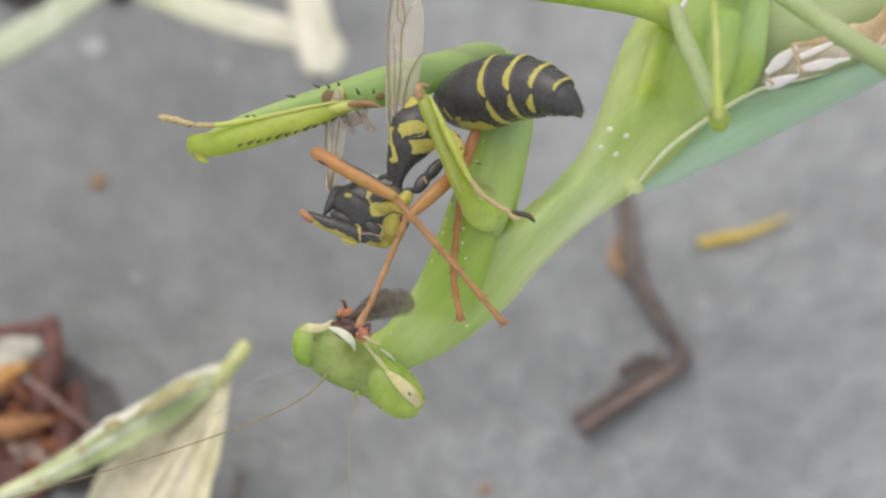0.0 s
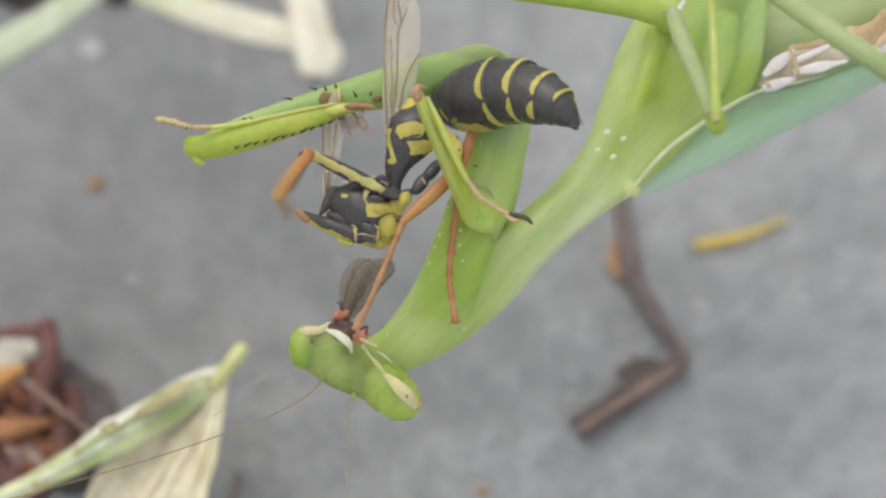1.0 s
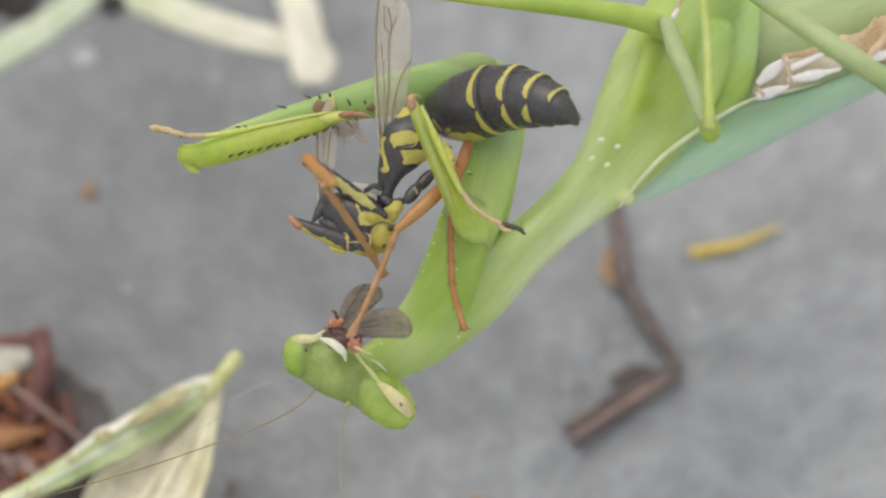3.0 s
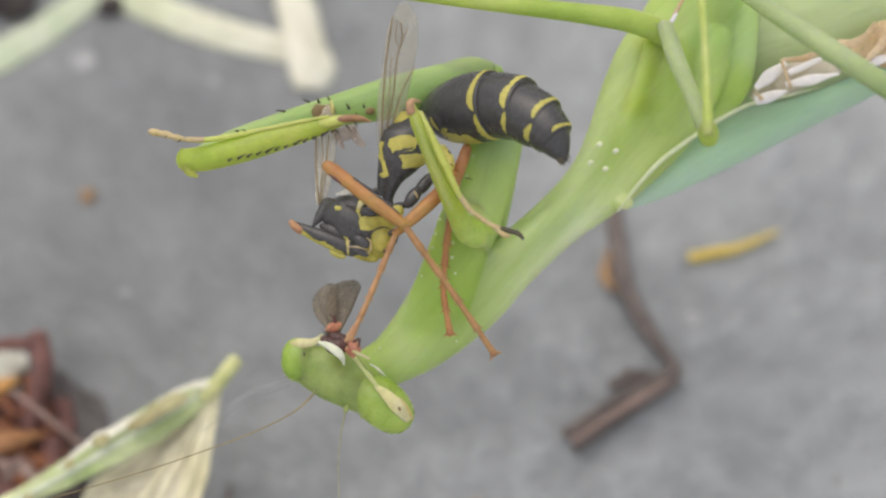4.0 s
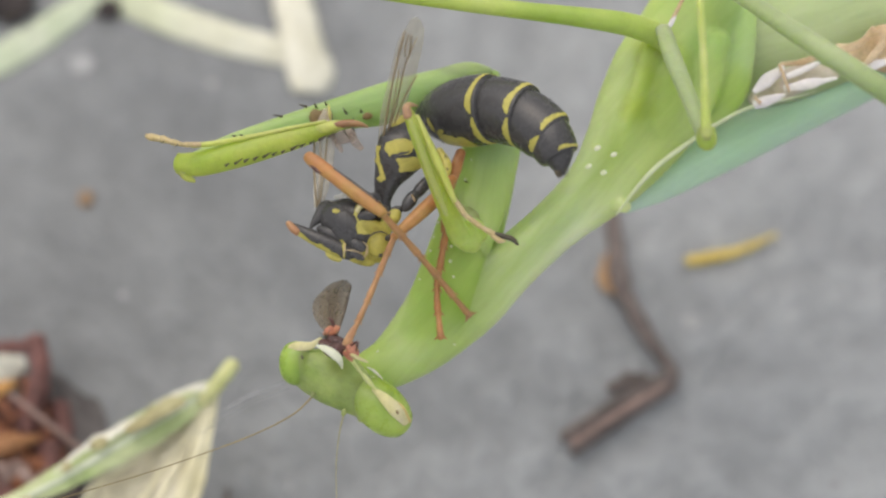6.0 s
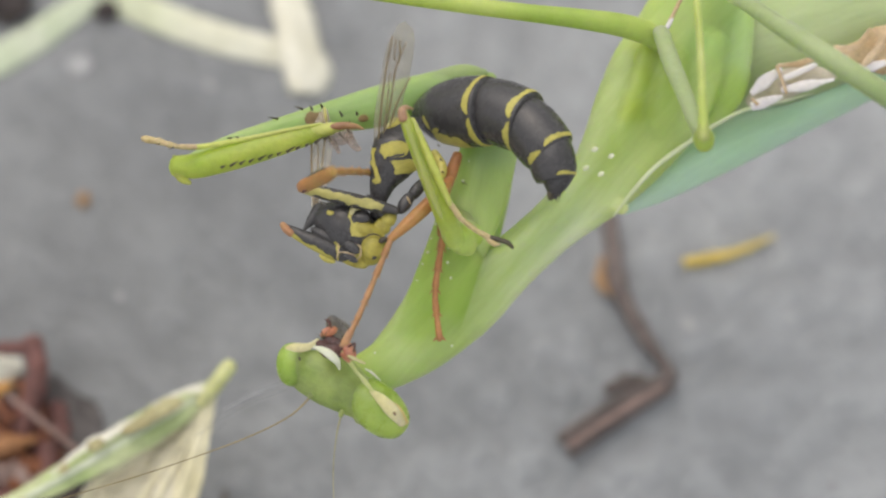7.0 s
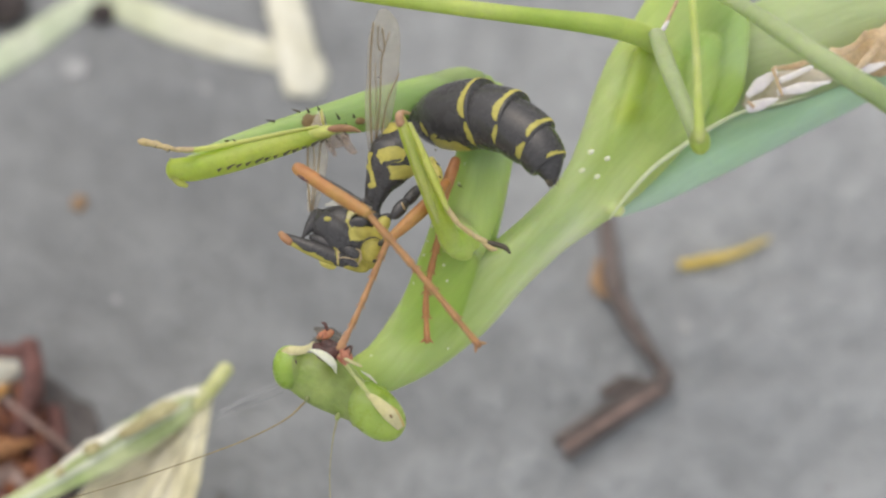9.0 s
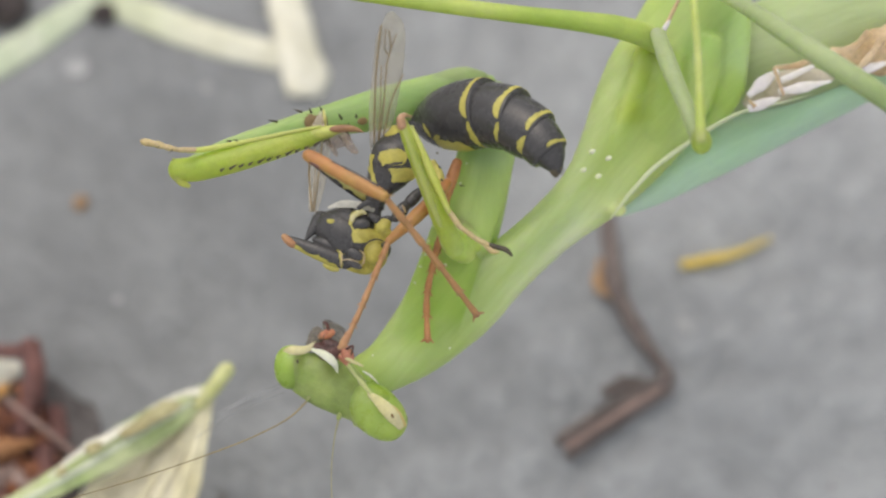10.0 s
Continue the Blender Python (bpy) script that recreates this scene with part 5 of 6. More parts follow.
def ring_body(profile, seg=48, fineness=6):
    """Turned round the x axis: rows of (x, r)."""
    rows = spline([(x, r) for x, r in profile], fineness)
    bm = bmesh.new()
    loops = []
    for x, r in rows:
        loops.append([bm.verts.new((x, max(r, 0.01) * math.cos(2 * math.pi * j / seg), max(r, 0.01) * 0.94 * math.sin(2 * math.pi * j / seg))) for j in range(seg)])
    for a, b in zip(loops, loops[1:]):
        for j in range(seg):
            bm.faces.new((a[j], a[(j + 1) % seg], b[(j + 1) % seg], b[j]))
    bm.faces.new(loops[0][::-1]), bm.faces.new(loops[-1])
    bmesh.ops.recalc_face_normals(bm, faces=bm.faces)
    return bm


def belt(profile, width, seed, seg=180, gap=(), bow=0.0):
    """A yellow belt at the hind edge of a ring, wavy in front, with a step at the flank."""
    xs, rs = [q[0] for q in profile], [q[1] for q in profile]
    bm = bmesh.new()
    cols = []
    for j in range(seg):
        a = 2 * math.pi * j / seg
        deg = math.degrees(a)
        w = width * (0.62 + 0.35 * noise.noise(Vector((math.cos(a) * 2.2, math.sin(a) * 2.2, seed))) + 0.22 * noise.noise(Vector((math.cos(a) * 7, math.sin(a) * 7, seed))) + 0.12 * noise.noise(Vector((math.cos(a) * 19, math.sin(a) * 19, seed))) + 0.45 * math.exp(-((deg - 80) / 26) ** 2) + 0.25 * math.exp(-((deg - 135) / 25) ** 2))
        end = 0.03 - 0.14 * width / (1 + math.exp((deg - 106) / 1.5)) - bow * math.exp(-((deg - 82) / 34) ** 2)
        if any(g0 < deg < g1 for g0, g1 in gap):
            w = 0
        w *= min([1.0] + [math.sqrt(min(1.0, (g0 - deg) / 14)) for g0, g1 in gap if deg <= g0 and g0 - deg < 14] + [math.sqrt(min(1.0, (deg - g1) / 20)) for g0, g1 in gap if deg >= g1 and deg - g1 < 20])
        col = []
        for k in range(5):
            x = end - w * (1 - k / 4)
            r = float(np.interp(x, xs, rs)) + 0.03
            col.append(bm.verts.new((x, r * math.cos(a), r * 0.94 * math.sin(a))))
        cols.append((col, w))
    for j in range(seg):
        (a, wa), (b, wb) = cols[j], cols[(j + 1) % seg]
        if wa and wb:
            for k in range(4):
                bm.faces.new((a[k], a[k + 1], b[k + 1], b[k]))
    bmesh.ops.delete(bm, geom=[v for v in bm.verts if not v.link_faces], context="VERTS")
    bmesh.ops.recalc_face_normals(bm, faces=bm.faces)
    return bm


RINGS = []


def build_abdomen():
    shapes = (
        [(-5.35, 0.218), (-5.077, 0.273), (-4.641, 0.519), (-3.985, 0.983), (-3.057, 1.447), (-1.802, 1.71), (-0.655, 1.74), (-0.273, 1.705), (0., 1.655), (0.055, 1.59)],
        [(-3.385, 0.85), (-2.73, 1.37), (-1.911, 1.56), (-1.201, 1.595), (-0.546, 1.585), (-0.218, 1.55), (0., 1.49), (0.055, 1.42)],
        [(-3.057, 0.75), (-2.402, 1.19), (-1.638, 1.375), (-0.983, 1.40), (-0.437, 1.365), (-0.191, 1.315), (0., 1.245), (0.055, 1.18)],
        [(-2.293, 0.65), (-1.692, 1.0), (-1.037, 1.12), (-0.491, 1.09), (-0.191, 1.025), (0., 0.945), (0.055, 0.88)],
        [(-1.092, 0.76), (-0.546, 0.885), (0., 0.775), (0.437, 0.556), (0.764, 0.328), (1.037, 0.109)])
    widths = (0.34, 0.33, 0.28, 0.19)
    bare = (((103, 106), (255, 285)), ((103, 107), (250, 285)), ((100, 108), (158, 290)), ((92, 290),))
    for i, prof in enumerate(shapes):
        bm = ring_body(prof, 64)
        ob = part("abdomen_ring" if i < 4 else "abdomen_tip", bm, BLACK, wasp, "glossy black ring with a yellow hind belt" if i < 4 else "", pivot=(0, 0, 0), local=True)
        if i < 4:
            part("belt", belt(prof, widths[i], 3.7 * i, bow=0.082, gap=bare[i]), WASP_YELLOW, ob, "yellow belt", pivot=(0, 0, 0), local=True).location = (0, 0, 0)
        if i == 0:
            skin = marking(ring_body(prof, 180, 24), lambda p, n: (near(p, (-2.402, -1.419, 0), (-1.092, -1.692, 0)) < 0.3 and p.z > -0.3) or near(p, (-3.057, -0.437, 0), (-2.784, -0.819, 0)) < 0.123 or near(p, (-2.511, -1.037, 0), (-2.184, -0.983, 0)) < 0.109)
            part("yellow_mark", skin, WASP_YELLOW, ob, "yellow marking", pivot=(0, 0, 0), local=True).location = (0, 0, 0)
        if i == 4:
            part("sting_sheath", join(egg((0.437, -0.136, 0.1), (1.12, -0.13, 0.05), 0.2, 0.8, 14, wob=0.4), *[cone((0.8, 0.3 * math.cos(k), 0.3 * math.sin(k)), (1.16, 0.24 * math.cos(k * 1.1), 0.24 * math.sin(k * 1.1)), 0.022, 5) for k in range(12)]), SPINE, ob, "brown hairy sting sheath", pivot=(0, 0, 0), local=True).location = (0, 0, 0)
        RINGS.append(ob)


build_abdomen()

# ---- the fly in the mantis's jaws ----
fly = thing("fly", (-4.53, -3.59, 1.3), "dark half-eaten fly with a red eye in the mantis's jaws", "insect")
part("body", egg((-5.33, -3.52, 1), (-4.04, -4.06, 1), 0.43, 0.8, 32, wob=0.9), FLY_DARK, fly)
part("body", egg((-4.94, -3.2, 1.1), (-3.86, -3.89, 1.2), 0.355, 0.8, 24, wob=0.5, seed=4), FLY_DARK, fly)
part("eye", egg((-5.1, -3.2, 1.2), (-4.3, -2.85, 1.2), 0.25, 0.8, 24, wob=0.5), FLY_RED, fly, "orange-red eye")
part("body", egg((-4.35, -3.55, 1.15), (-3.45, -4.15, 1.05), 0.30, 0.7, 24, wob=0.9, seed=9), FLY_DARK, fly)
part("flesh", egg((-3.85, -3.45, 1.4), (-3.54, -4.37, 1.2), 0.246, 0.6, 18, wob=0.8), FLY_RED, fly, "orange-red flesh")
part("flesh", egg((-4.13, -3.99, 1.3), (-3.71, -4.49, 1.1), 0.109, 0.7, 14, wob=0.6), FLY_RED, fly, "orange-red flesh")
part("hair_tuft", join(*[cone((-4.93, -3.35, 1.3), V((-4.93, -3.35, 1.3)) + Vector((0.5 * math.cos(a), 0.5 * math.sin(a), 0.2)), 0.03) for a in (1.2, 1.9, 2.5, 3.0)]), SPINE, fly)
part("leg", tube([(-4.59, -2.75, 1.6), (-4.69, -2.48, 1.7), (-4.85, -2.42, 1.7)], [0.082, 0.082, 0.027], 8, 4), FLY_DARK, fly)
part("leg", tube([(-3.8, -3.72, 1.4), (-3.44, -3.54, 1.7), (-3.52, -3.97, 1.6)], [0.055, 0.055, 0.027], 8, 4), FLY_DARK, fly)
# wings drawn along their own x axis
WING_L, WING_W = 3.75, 0.95


def fly_blade(length, width):
    """A thin wing along x: one edge nearly straight, the other full and rounded, the end cut off aslant."""
    bm, rows, n = bmesh.new(), [], 24
    for i in range(n + 1):
        u = i / n
        hi = width * (0.12 + 0.95 * math.sin(math.pi * min(1, u * 1.02) ** 1.15 * 0.80) ** 0.9) * (1 if u < 0.8 else math.sqrt(max(0.0, 1 - ((u - 0.8) / 0.2) ** 2)) * 0.85 + 0.15)
        lo = -width * (0.10 + 0.42 * u ** 0.8) * (1 if u < 0.88 else 1 - 0.75 * ((u - 0.88) / 0.12) ** 2)
        row = []
        for k in range(9):
            v = lo + (hi - lo) * k / 8
            row.append(bm.verts.new((length * u, v, 0.10 * width * math.cos(v / width * 2.2) + 0.035 * width * math.sin(9 * k / 8 + 2 * u))))
        rows.append(row)
    for p, q in zip(rows, rows[1:]):
        for k in range(8):
            bm.faces.new((p[k], p[k + 1], q[k + 1], q[k]))
    made = bmesh.ops.extrude_face_region(bm, geom=bm.faces[:])
    for v in made["geom"]:
        if isinstance(v, bmesh.types.BMVert):
            v.co.z -= 0.03
    bmesh.ops.recalc_face_normals(bm, faces=bm.faces)
    return bm


fly_wing = part("wing", fly_blade(WING_L, WING_W), FLY_WING, fly, "smoky brown wing", pivot=(-4.63, -3.42, 1), local=True)
fly_wing_2 = part("wing", fly_blade(WING_L * 0.9, WING_W * 0.9), FLY_WING, fly, "smoky brown wing", pivot=(-4.69, -3.42, 0.9), local=True)
for host, k in ((fly_wing, 1.0), (fly_wing_2, 0.9)):
    part("vein", tube([(0.04 * WING_L * k, -0.12 * WING_W, 0.06), (0.5 * WING_L * k, -0.33 * WING_W, 0.06), (0.9 * WING_L * k, -0.42 * WING_W, 0.05)], [0.06, 0.06, 0.03], 6, 6), FLY_VEIN, host, local=True)
    for u, v in ((0.45, 0.75), (0.2, 0.3), (-0.05, -0.05)):
        part("vein", tube([(0.06 * WING_L * k, 0, 0.08), (0.45 * WING_L * k, u * WING_W * k, 0.10), (0.86 * WING_L * k, v * WING_W * k, 0.07)], [0.03, 0.02, 0.012], 6, 6), FLY_VEIN, host, local=True)


# ---- silk threads ----
silk = thing("silk_threads", (-8.82, -6.29, -2), "faint grey silk threads beside the mantis's head", "silk")
for a, b, c, r in (((-11.08, -7.82, -4), (-9.37, -6.58, -3), (-7.14, -5.55, -1.5), 0.136), ((-10.5, -7.19, -4), (-8.94, -6.46, -3), (-7.08, -5.72, -1.5), 0.082), ((-11.82, -8.6, -5), (-9.51, -7.09, -3), (-6.94, -5.97, -1.5), 0.082)):
    part("thread", tube([a, b, c], [r * 0.6, r, r * 0.4], 8, 8, 0.4), SILK, silk)


# ---- what moves ----
def aim(p, q, length, base, back=False, lean=1.0):
    """The pose, in the plan of a thing at base, of a limb from p towards q: what is missing in the plane goes towards the eye."""
    p, q = V(p), V(q)
    flat = (q - p).to_2d()
    d = min(flat.length, length * 0.999)
    z = math.sqrt(max(0, length * length - d * d)) * (-lean if back else lean)
    flat = flat.normalized() * d
    x = Vector((flat.x, flat.y, z)).normalized()
    y = Vector((0, 0, 1)).cross(x).normalized()
    rot = Matrix((x, y, x.cross(y))).transposed().to_4x4()
    return Matrix.Translation((p - base) * MM) @ rot, p + x * length


def motions():
    base = PIVOT[wasp]
    # abdomen: the straight and the fully bent pose of each ring: middle of the hind edge, slope, lean towards the eye
    straight = (((3.08, 7.75, 0), 9, 43), ((4.1, 7.71, 0.9), -4, 41), ((4.93, 7.44, 1.6), -16, 36), ((5.59, 7.07, 2.1), -31, 28), ((5.71, 6.9, 2.2), -36, 20))
    bent = (((2.95, 7.64, 0), -2, 41), ((4.61, 7.07, 0.9), -23, 33), ((5.82, 5.69, 1.5), -50, 18), ((6.07, 4.55, 1.7), -75, 5), ((5.97, 4.39, 1.7), -92, 0))
    short = (((2.7, 7.67, 0), 0, 41), ((3.83, 7.33, 0.8), -16, 34), ((4.79, 6.46, 1.4), -38, 20), ((5.25, 5.49, 1.7), -63, 8), ((5.27, 5.27, 1.7), -82, 0))
    drawn_in = [(0, 0), (7.7, 0), (8.0, 1), (8.2, 0.85), (8.5, 0.45), (9.0, 0.1), (9.3, 0), (10, 0)]
    curl = [(0, 0), (0.5, 0.04), (1, 0.14), (1.5, 0.27), (2, 0.13), (2.5, -0.22), (2.7, -0.15), (3.8, 0.25), (4.1, 0.6), (4.5, 0.88), (5, 0.95), (5.3, 0.9), (5.5, 0.68), (5.7, 0.64), (6.2, 0.9), (6.8, 1.15), (7.0, 1.1),
            (7.5, 1.0), (7.7, 1.0), (8, 0.97), (8.2, 0.85), (8.5, 0.72), (9, 0.68), (9.5, 0.73), (10, 0.54)]
    # small shifts of the rings: pushed out, hooked under, hanging lower
    shifts = (([(0, 0), (1.5, 0), (2.0, 0.3), (2.5, 1), (2.7, 1), (3.3, 0.3), (3.8, 0), (10, 0)], ((-5, 0), (6, 0), (10, -3), (11, -6), (10, -4))),
              ([(0, 0), (3.8, 0), (4.1, 0.2), (4.5, 0.5), (5, 0.9), (5.3, 0.7), (5.5, 0), (10, 0)], ((0, 0), (-2, 0), (-8, -1), (-13, -2), (-22, 0))),
              ([(0, 0), (5, 0), (5.3, 0.3), (5.5, 1), (5.7, 1), (6.2, 0.3), (6.8, 0), (10, 0)], ((0, 0), (1, 0), (5, 2), (7, 4), (3, 17))),
              ([(0, 0), (5.7, 0), (6.8, 1), (7.7, 1), (8, 0), (10, 0)], ((0, 0), (0, 0), (-4, -2), (-4, -2), (2, 7))),
              ([(0, 0), (8.0, 0), (8.5, 0.6), (9, 0.9), (9.5, 1), (10, 0.6)], ((0, 0), (-3, -7), (-5, -9), (-1, -14), (-1, -5))))
    for ob, (p, a, k), (q, b, m), (o, c, e), i in zip(RINGS, straight, bent, short, range(5)):
        rows = []
        for t, s in curl:
            w = float(np.interp(t, [r[0] for r in drawn_in], [r[1] for r in drawn_in]))
            at = (V(p).lerp(V(q), s).lerp(V(o), w) - base) * MM
            for when, by in shifts:
                at += Vector((*by[i], 0)) * 0.027 * float(np.interp(t, [r[0] for r in when], [r[1] for r in when])) * MM
            slope, lean = a + (b - a) * s, k + (m - k) * s
            rows.append((t, Matrix.Translation(at) @ pose(0, 0, 0, 0, 0, slope + (c - slope) * w) @ pose(0, 0, 0, 0, -(lean + (e - lean) * w), 0)))
        walk(ob, rows)
    # the kicking leg: knee, end of the shin, end of the foot
    kick = [(0, (-5.99, 4.53, 2), (-2.29, 2.43, 0), (2.84, -3.47, 0)), (0.5, (-5.89, 4.75, 2), (-1.97, 2.35, 0), (2.89, -3.52, 0)), (0.8, (-6.05, 4.8, 2), (-3.93, 3.35, 0), (-0.6, -0.1, 0)), (0.9, (-6.1, 4.62, 2), (-4.9, 2.9, 0), (-4.5, 2.1, 0)), (1.0, (-6.15, 4.62, 2), (-7.2, 2.4, 0), (-7.5, 1.8, 0)), (1.1, (-6.65, 4.35, 2), (-9.0, 3.2, 0), (-10.6, 0.2, 0)), (1.2, (-6.92, 4.03, 2), (-9.23, 2.89, 0), (-12.45, -3.52, 0)),
            (1.5, (-6.26, 4.3, 2), (-9.77, 3.41, 0), (-16.21, -0.79, 0)), (1.8, (-6.1, 4.3, 2), (-9.77, 4.42, 0), (-16.54, 0.27, 0)), (2.0, (-6.79, 3.74, 2), (-6.06, 0.98, 0), (-5.6, -6.55, 0)), (2.2, (-6.79, 3.08, 2), (-3.93, 0.03, 0), (-2.29, -6.8, 0)), (2.5, (-6.79, 2.76, 2), (-2.89, -0.25, 0), (0.38, -6.17, 0)), (2.7, (-6.5, 4.56, 2), (-5.32, 3.52, 0), (-3.55, 0.46, 0)),
            (3.8, (-5.14, 4.85, 2), (-1.8, 1.94, 0), (2.62, -4.56, 0)), (4.0, (-4.96, 4.59, 2), (-1.26, 1.77, 0), (2.98, -4.37, 0)), (4.5, (-5.22, 4.91, 2), (-1.77, 2.32, 0), (2.46, -3.41, 0)), (5.0, (-5.28, 5.36, 2), (-1.97, 3.08, 0), (2.21, -2.81, 0)), (5.5, (-5.54, 5.36, 2), (-2.13, 2.59, 0), (2.21, -2.27, 0)),
            (6.2, (-5.81, 5.06, 2), (-2.29, 2.48, 0), (1.8, -2.43, 0)), (6.8, (-5.94, 4.53, 2), (-3.11, 2.89, 0), (0.16, -1.61, 0)), (7.0, (-5.94, 3.79, 2), (-4.2, 4.26, 0), (-2.57, 4.72, 0)), (7.2, (-6.21, 4.53, 2), (-3.66, 3.03, 0), (-0.66, -1.06, 0)), (7.5, (-6.36, 4.8, 2), (-3.17, 2.87, 0), (0.11, -1.83, 0)), (8.0, (-6.02, 4.8, 2), (-2.43, 2.48, 0), (2.05, -3.58, 0)),
            (8.5, (-6.26, 4.85, 2), (-2.57, 2.54, 0), (1.67, -3.52, 0)), (9.0, (-5.99, 4.83, 2), (-2.62, 2.65, 0), (2.57, -3.49, 0)), (9.5, (-5.52, 5.06, 2), (-2.13, 2.76, 0), (2.51, -2.98, 0)), (10.0, (-5.57, 5.44, 2), (-1.91, 3.41, 0), (2.46, -2.13, 0))]
    hips = [(0, (-2.15, 2.5, 1)), (0.8, (-2.3, 2.5, 1)), (0.9, (-2.6, 2.45, 2.1)), (1.0, (-2.6, 2.85, 2.1)), (1.1, (-2.8, 2.4, 2.0)), (1.2, (-3.2, 1.6, 1.8)), (1.8, (-3.12, 1.53, 1.5)), (2.2, (-3.01, 1.64, 1.3)), (2.5, (-2.53, 1.86, 1)), (2.7, (-2.8, 1.86, 1)), (3.8, (-1.83, 2.39, 1)), (6.8, (-2.15, 2.5, 1)), (7.0, (-2.6, 3.0, 2.1)), (7.5, (-2.53, 2.56, 1)), (9.5, (-2.26, 2.72, 1)), (10, (-2.2, 3.1, 1))]
    thigh, shin, foot = [], [], []
    for t, knee, ankle, toe in kick:
        m, end = aim(knee, ankle, SHIN, base)
        hip = Vector([float(np.interp(t, [h[0] for h in hips], [h[1][c] for h in hips])) for c in range(3)])
        shin.append((t, m))
        foot.append((t, aim(end, toe, FOOT, base, True)[0]))
        roll = float(np.interp(t, (1.0, 1.2, 1.5, 1.8, 2.0, 2.2, 2.5, 2.7), (0, 45, 100, 100, 80, 55, 40, 0)))
        thigh.append((t, aim(V(knee) - Vector((0, 0, 0.9)), hip, THIGH, base, True, max(0.0, 2 - hip.z))[0] @ pose(0, 0, 0, roll, 0, 0)))
    walk(kick_thigh, thigh), walk(kick_shin, shin), walk(kick_foot, foot)
    # slow sagging of the held bodies: millimetres and degrees
    sag = {"foreleg": ((1.2, 2.3), ((0, 0, 0, 0), (1, 0.02, 0.03, -0.2), (1.5, 0, 0.12, -0.3), (2, 0, 0.17, -0.8), (2.5, -0.04, 0.03, -0.9), (4, -0.02, -0.07, -1.0), (4.5, -0.07, -0.02, -1.2), (5, -0.11, -0.09, -1.7), (5.5, -0.12, -0.09, -1.8), (7, -0.28, -0.21, -2.1), (8, -0.28, -0.22, -2.2), (8.5, -0.24, -0.28, -2.2), (9.5, -0.24, -0.34, -2.2), (10, -0.22, -0.46, -2.1))),
           "far_foreleg": ((-8, 6), ((0, 0, 0, 0), (2.5, -0.02, 0, 0), (4.5, 0.01, 0, 0), (5.5, -0.01, -0.05, 0), (7, -0.13, -0.13, 0), (8, -0.14, -0.15, 0), (9, -0.09, -0.12, 0), (10, -0.04, -0.14, 0))),
           "hind": ((-1.7, 5), ((0, 0, 0, 0), (1, 0.04, 0.05, 0.8), (1.5, 0.05, 0.15, 0), (2, 0.05, 0.22, -1.4), (2.5, 0, 0.07, -1.8), (4, 0.02, 0, 0.6), (4.5, 0.02, 0.06, 1.3), (5.5, 0, 0.01, 1.4), (7, -0.15, -0.06, 1.6), (7.5, -0.16, -0.08, 2.2), (8, -0.16, -0.07, 1.0), (8.5, -0.16, -0.15, -1.4), (9.5, -0.15, -0.19, -0.8), (10, -0.15, -0.30, -2.0))),
           "low": ((-4, 2), ((0, 0, 0, 0), (0.5, 0, 0.01, 0), (1, -0.05, 0.08, -0.7), (2.5, -0.16, 0.12, -2.0), (4, -0.02, 0.07, -2.6), (4.5, -0.06, 0.15, -4.2), (5.5, -0.01, 0.10, -4.4), (7, -0.22, 0.04, -5.4), (8, -0.24, 0.02, -5.3), (8.5, -0.15, -0.06, -2.6), (9.5, -0.11, -0.09, -1.6), (10, -0.04, -0.20, -1.4))),
           "rust": ((1.3, 5), ((0, 0, 0, 0), (1.5, 0.03, 0.12, 0), (2, 0.07, 0.12, 0), (2.5, 0.06, -0.01, 0), (4, 0.06, -0.12, 0), (5, -0.03, -0.08, 0), (7, -0.19, -0.24, 0), (8, -0.15, -0.24, 0), (9, -0.09, -0.35, 0), (10, -0.07, -0.45, 0)))}
    for key, (centre, rows) in sag.items():
        for ob in MOVED[key]:
            o, c = PIVOT[ob] - PIVOT[ob.parent], V((*centre, 0)) - PIVOT[ob.parent]
            walk(ob, [(t, Matrix.Translation((c + Vector((x, y, 0))) * MM) @ pose(0, 0, 0, 0, 0, a) @ Matrix.Translation((o - c) * MM)) for t, x, y, a in rows])
    # the hanging foot swings a little
    at = PIVOT[hang_foot] - base
    walk(hang_foot, [(t, Matrix.Translation(at * MM) @ pose(0, 0, 0, 0, 0, a)) for t, a in ((0, 0), (1, -1), (1.5, 1), (2, 3), (2.5, 7), (2.7, 7), (4, 0), (4.5, -1), (5, -2), (5.5, -4), (7, -3), (7.5, -4.5), (8, -5), (9, -7.5), (10, -8))])
    # the long wing sways
    at = PIVOT[long_wing] - base
    walk(long_wing, [(t, Matrix.Translation(at * MM) @ pose(0, 0, 0, 0, 0, a) @ pose(0, 0, 0, b, 0, 0) @ pose(0, 0, 0, 0, c, 0)) for t, a, b, c in ((0, 0, 0, 0), (1, 0.5, 0, 0), (2.5, 2, 0, 5), (2.7, 2, 4, 5), (4, -6, 32, 34), (4.5, -9, 37, 44), (5, -13, 40, 52), (5.5, -15, 38, 53), (6.2, -12, 40, 48), (7, -9, 43, 44), (7.5, -5, 42, 42), (8, -3, 35, 38), (9, -1, 31, 32), (9.5, -1, 30, 32), (10, -4, 34, 38))])
    # the fly's wings turn as it is chewed
    at = PIVOT[fly_wing] - PIVOT[fly]
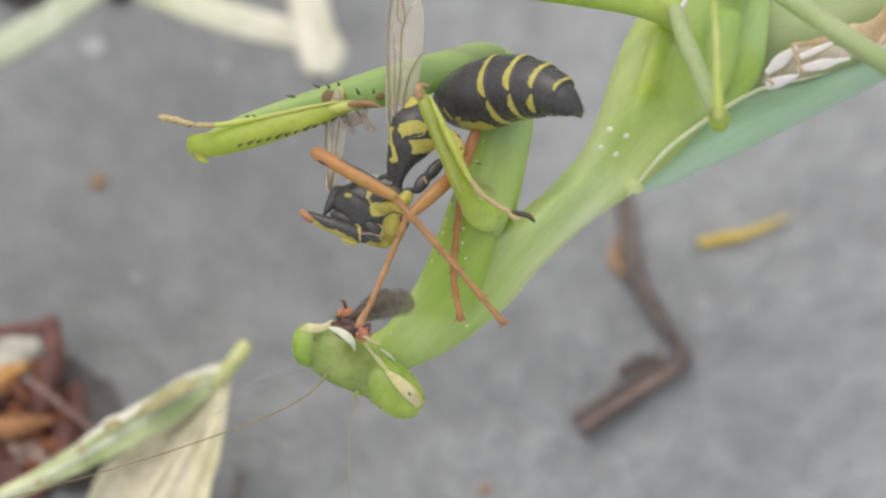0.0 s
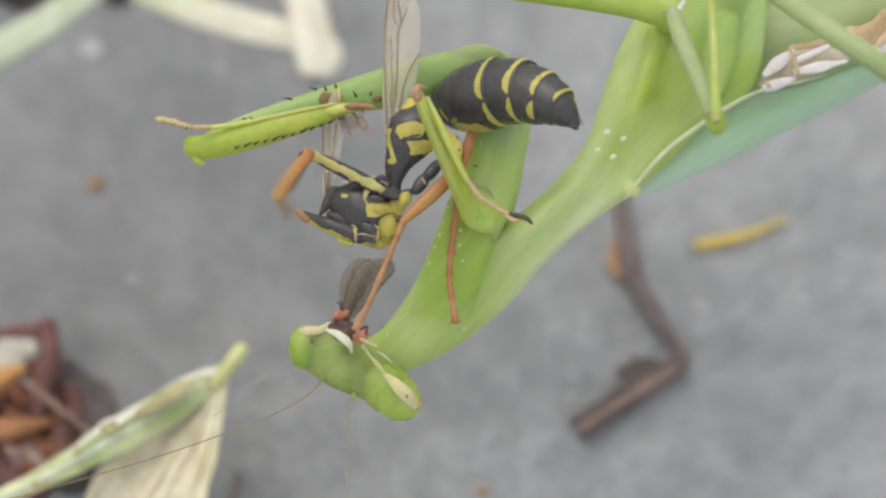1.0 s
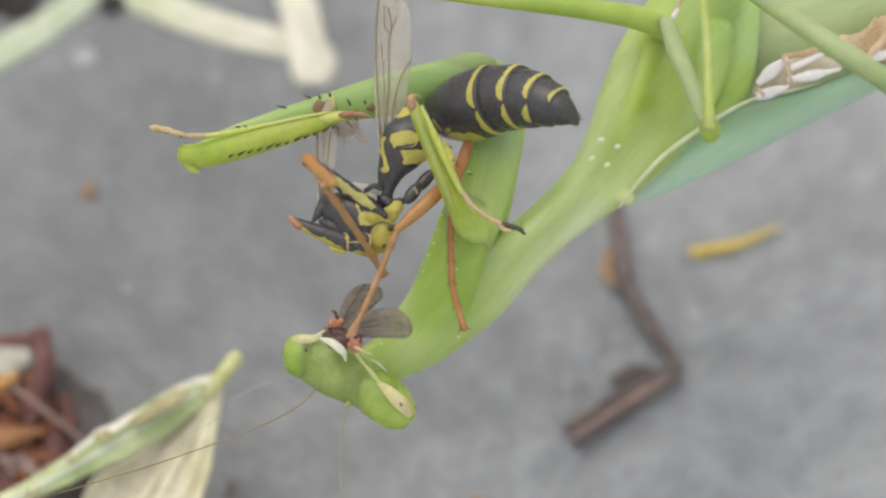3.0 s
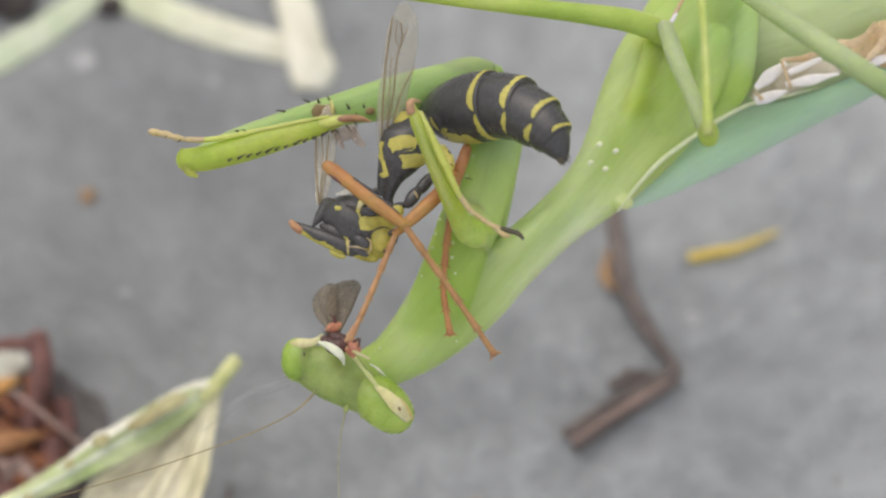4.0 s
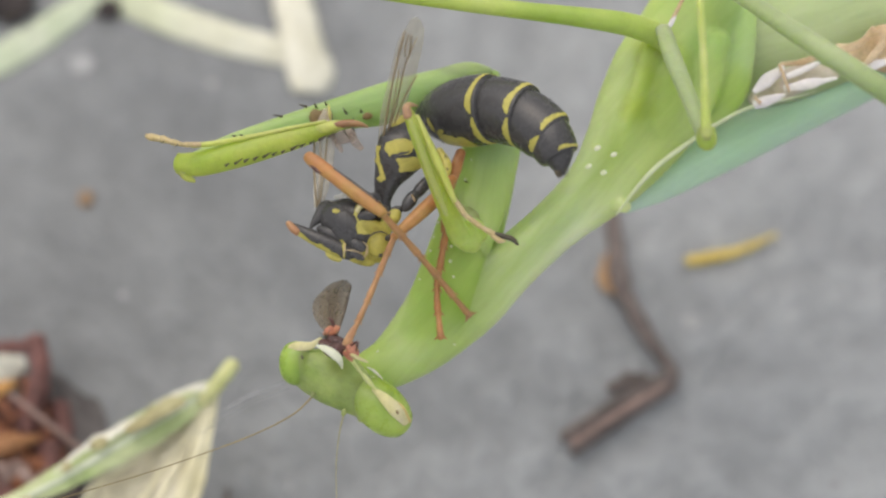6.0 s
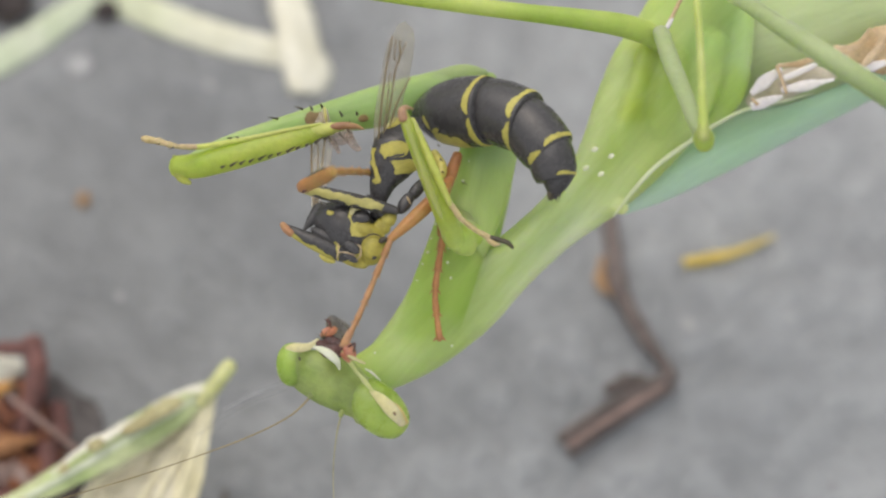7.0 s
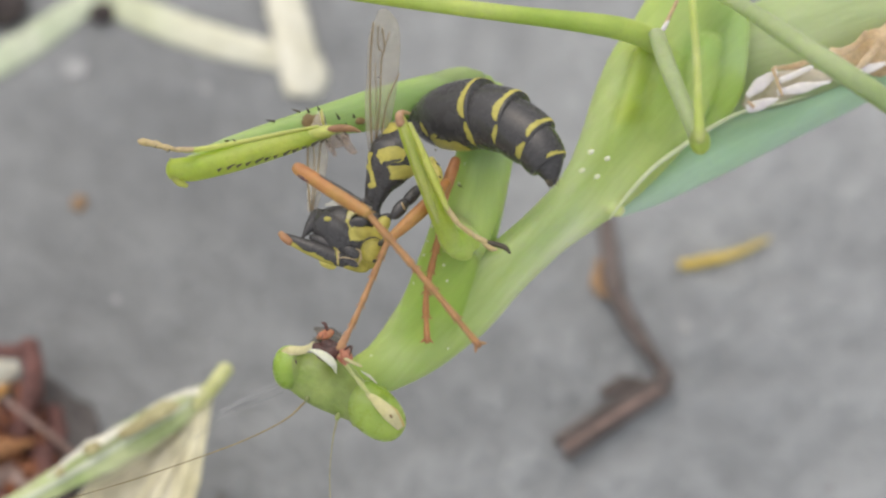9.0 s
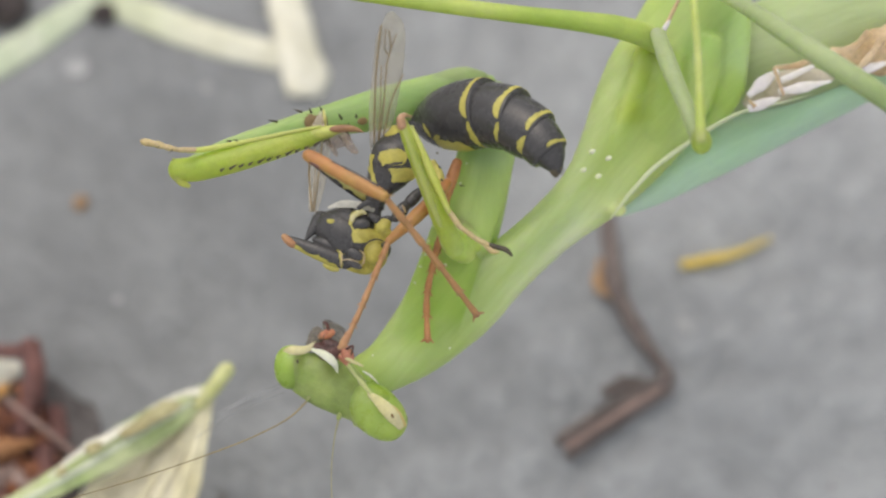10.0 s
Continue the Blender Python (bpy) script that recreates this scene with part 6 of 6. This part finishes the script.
    spin = [(0, 13, -28, 35), (0.15, 60, -10, 10), (0.3, 95, 0, 0), (0.42, 55, -15, 35), (0.5, 27, -32, 40), (0.6, 79, 5, 15), (1.0, 52, 0, 25), (1.2, 77, 0, 20), (1.5, 132, -48, 0), (1.8, 85, -30, 10), (2.0, 65, -5, 25), (2.5, 62, -30, 38), (2.7, -20, 20, 10), (3.3, 45, 0, 10), (3.8, 90, -40, 5), (4.0, 74, -45, 0), (4.3, 70, -40, 0), (4.5, 11, -24, 52),
            (4.75, 50, -40, 30), (5.0, 9, -30, 64), (5.3, 68, -30, 20), (5.5, 92, -40, 0), (5.7, 90, -42, 0), (6.2, 80, -45, 0), (6.8, 60, -72, 0), (7.0, 35, -78, 0), (7.5, 0, -82, 0), (8.0, 40, -74, 20), (8.5, 60, -84, 0), (9.0, 60, -84, 0), (9.5, 65, -82, 0), (10, 40, -80, 0)]
    spin_2 = [(0, 19, -40, 30), (0.3, 90, -20, 10), (0.5, 36, -40, 30), (1.0, 66, -8, 15), (1.5, 128, -55, 0), (2.0, 72, -25, 25), (2.5, 72, -40, 30), (2.7, 40, -40, 0), (3.3, 60, -30, 5), (3.8, 100, -48, 0), (4.0, 100, -44, 0), (4.5, 14, -40, 50), (5.0, 12, -40, 60), (5.5, 116, -38, 0), (5.7, 110, -40, 0),
              (6.2, 90, -50, 0), (6.8, 60, -74, 0), (7.0, 30, -82, 0), (7.5, 10, -84, 0), (8.0, 50, -78, 20), (8.5, 80, -84, 0), (9.0, 110, -82, 0), (9.5, 140, -76, 10), (10, 160, -72, 20)]
    walk(fly_wing, [(t, Matrix.Translation(at * MM) @ pose(0, 0, 0, 0, 0, a) @ pose(0, 0, 0, r, -e, 0)) for t, a, e, r in spin])
    at = PIVOT[fly_wing_2] - PIVOT[fly]
    walk(fly_wing_2, [(t, Matrix.Translation(at * MM) @ pose(0, 0, 0, 0, 0, a) @ pose(0, 0, 0, r, -e, 0)) for t, a, e, r in spin_2])


motions()
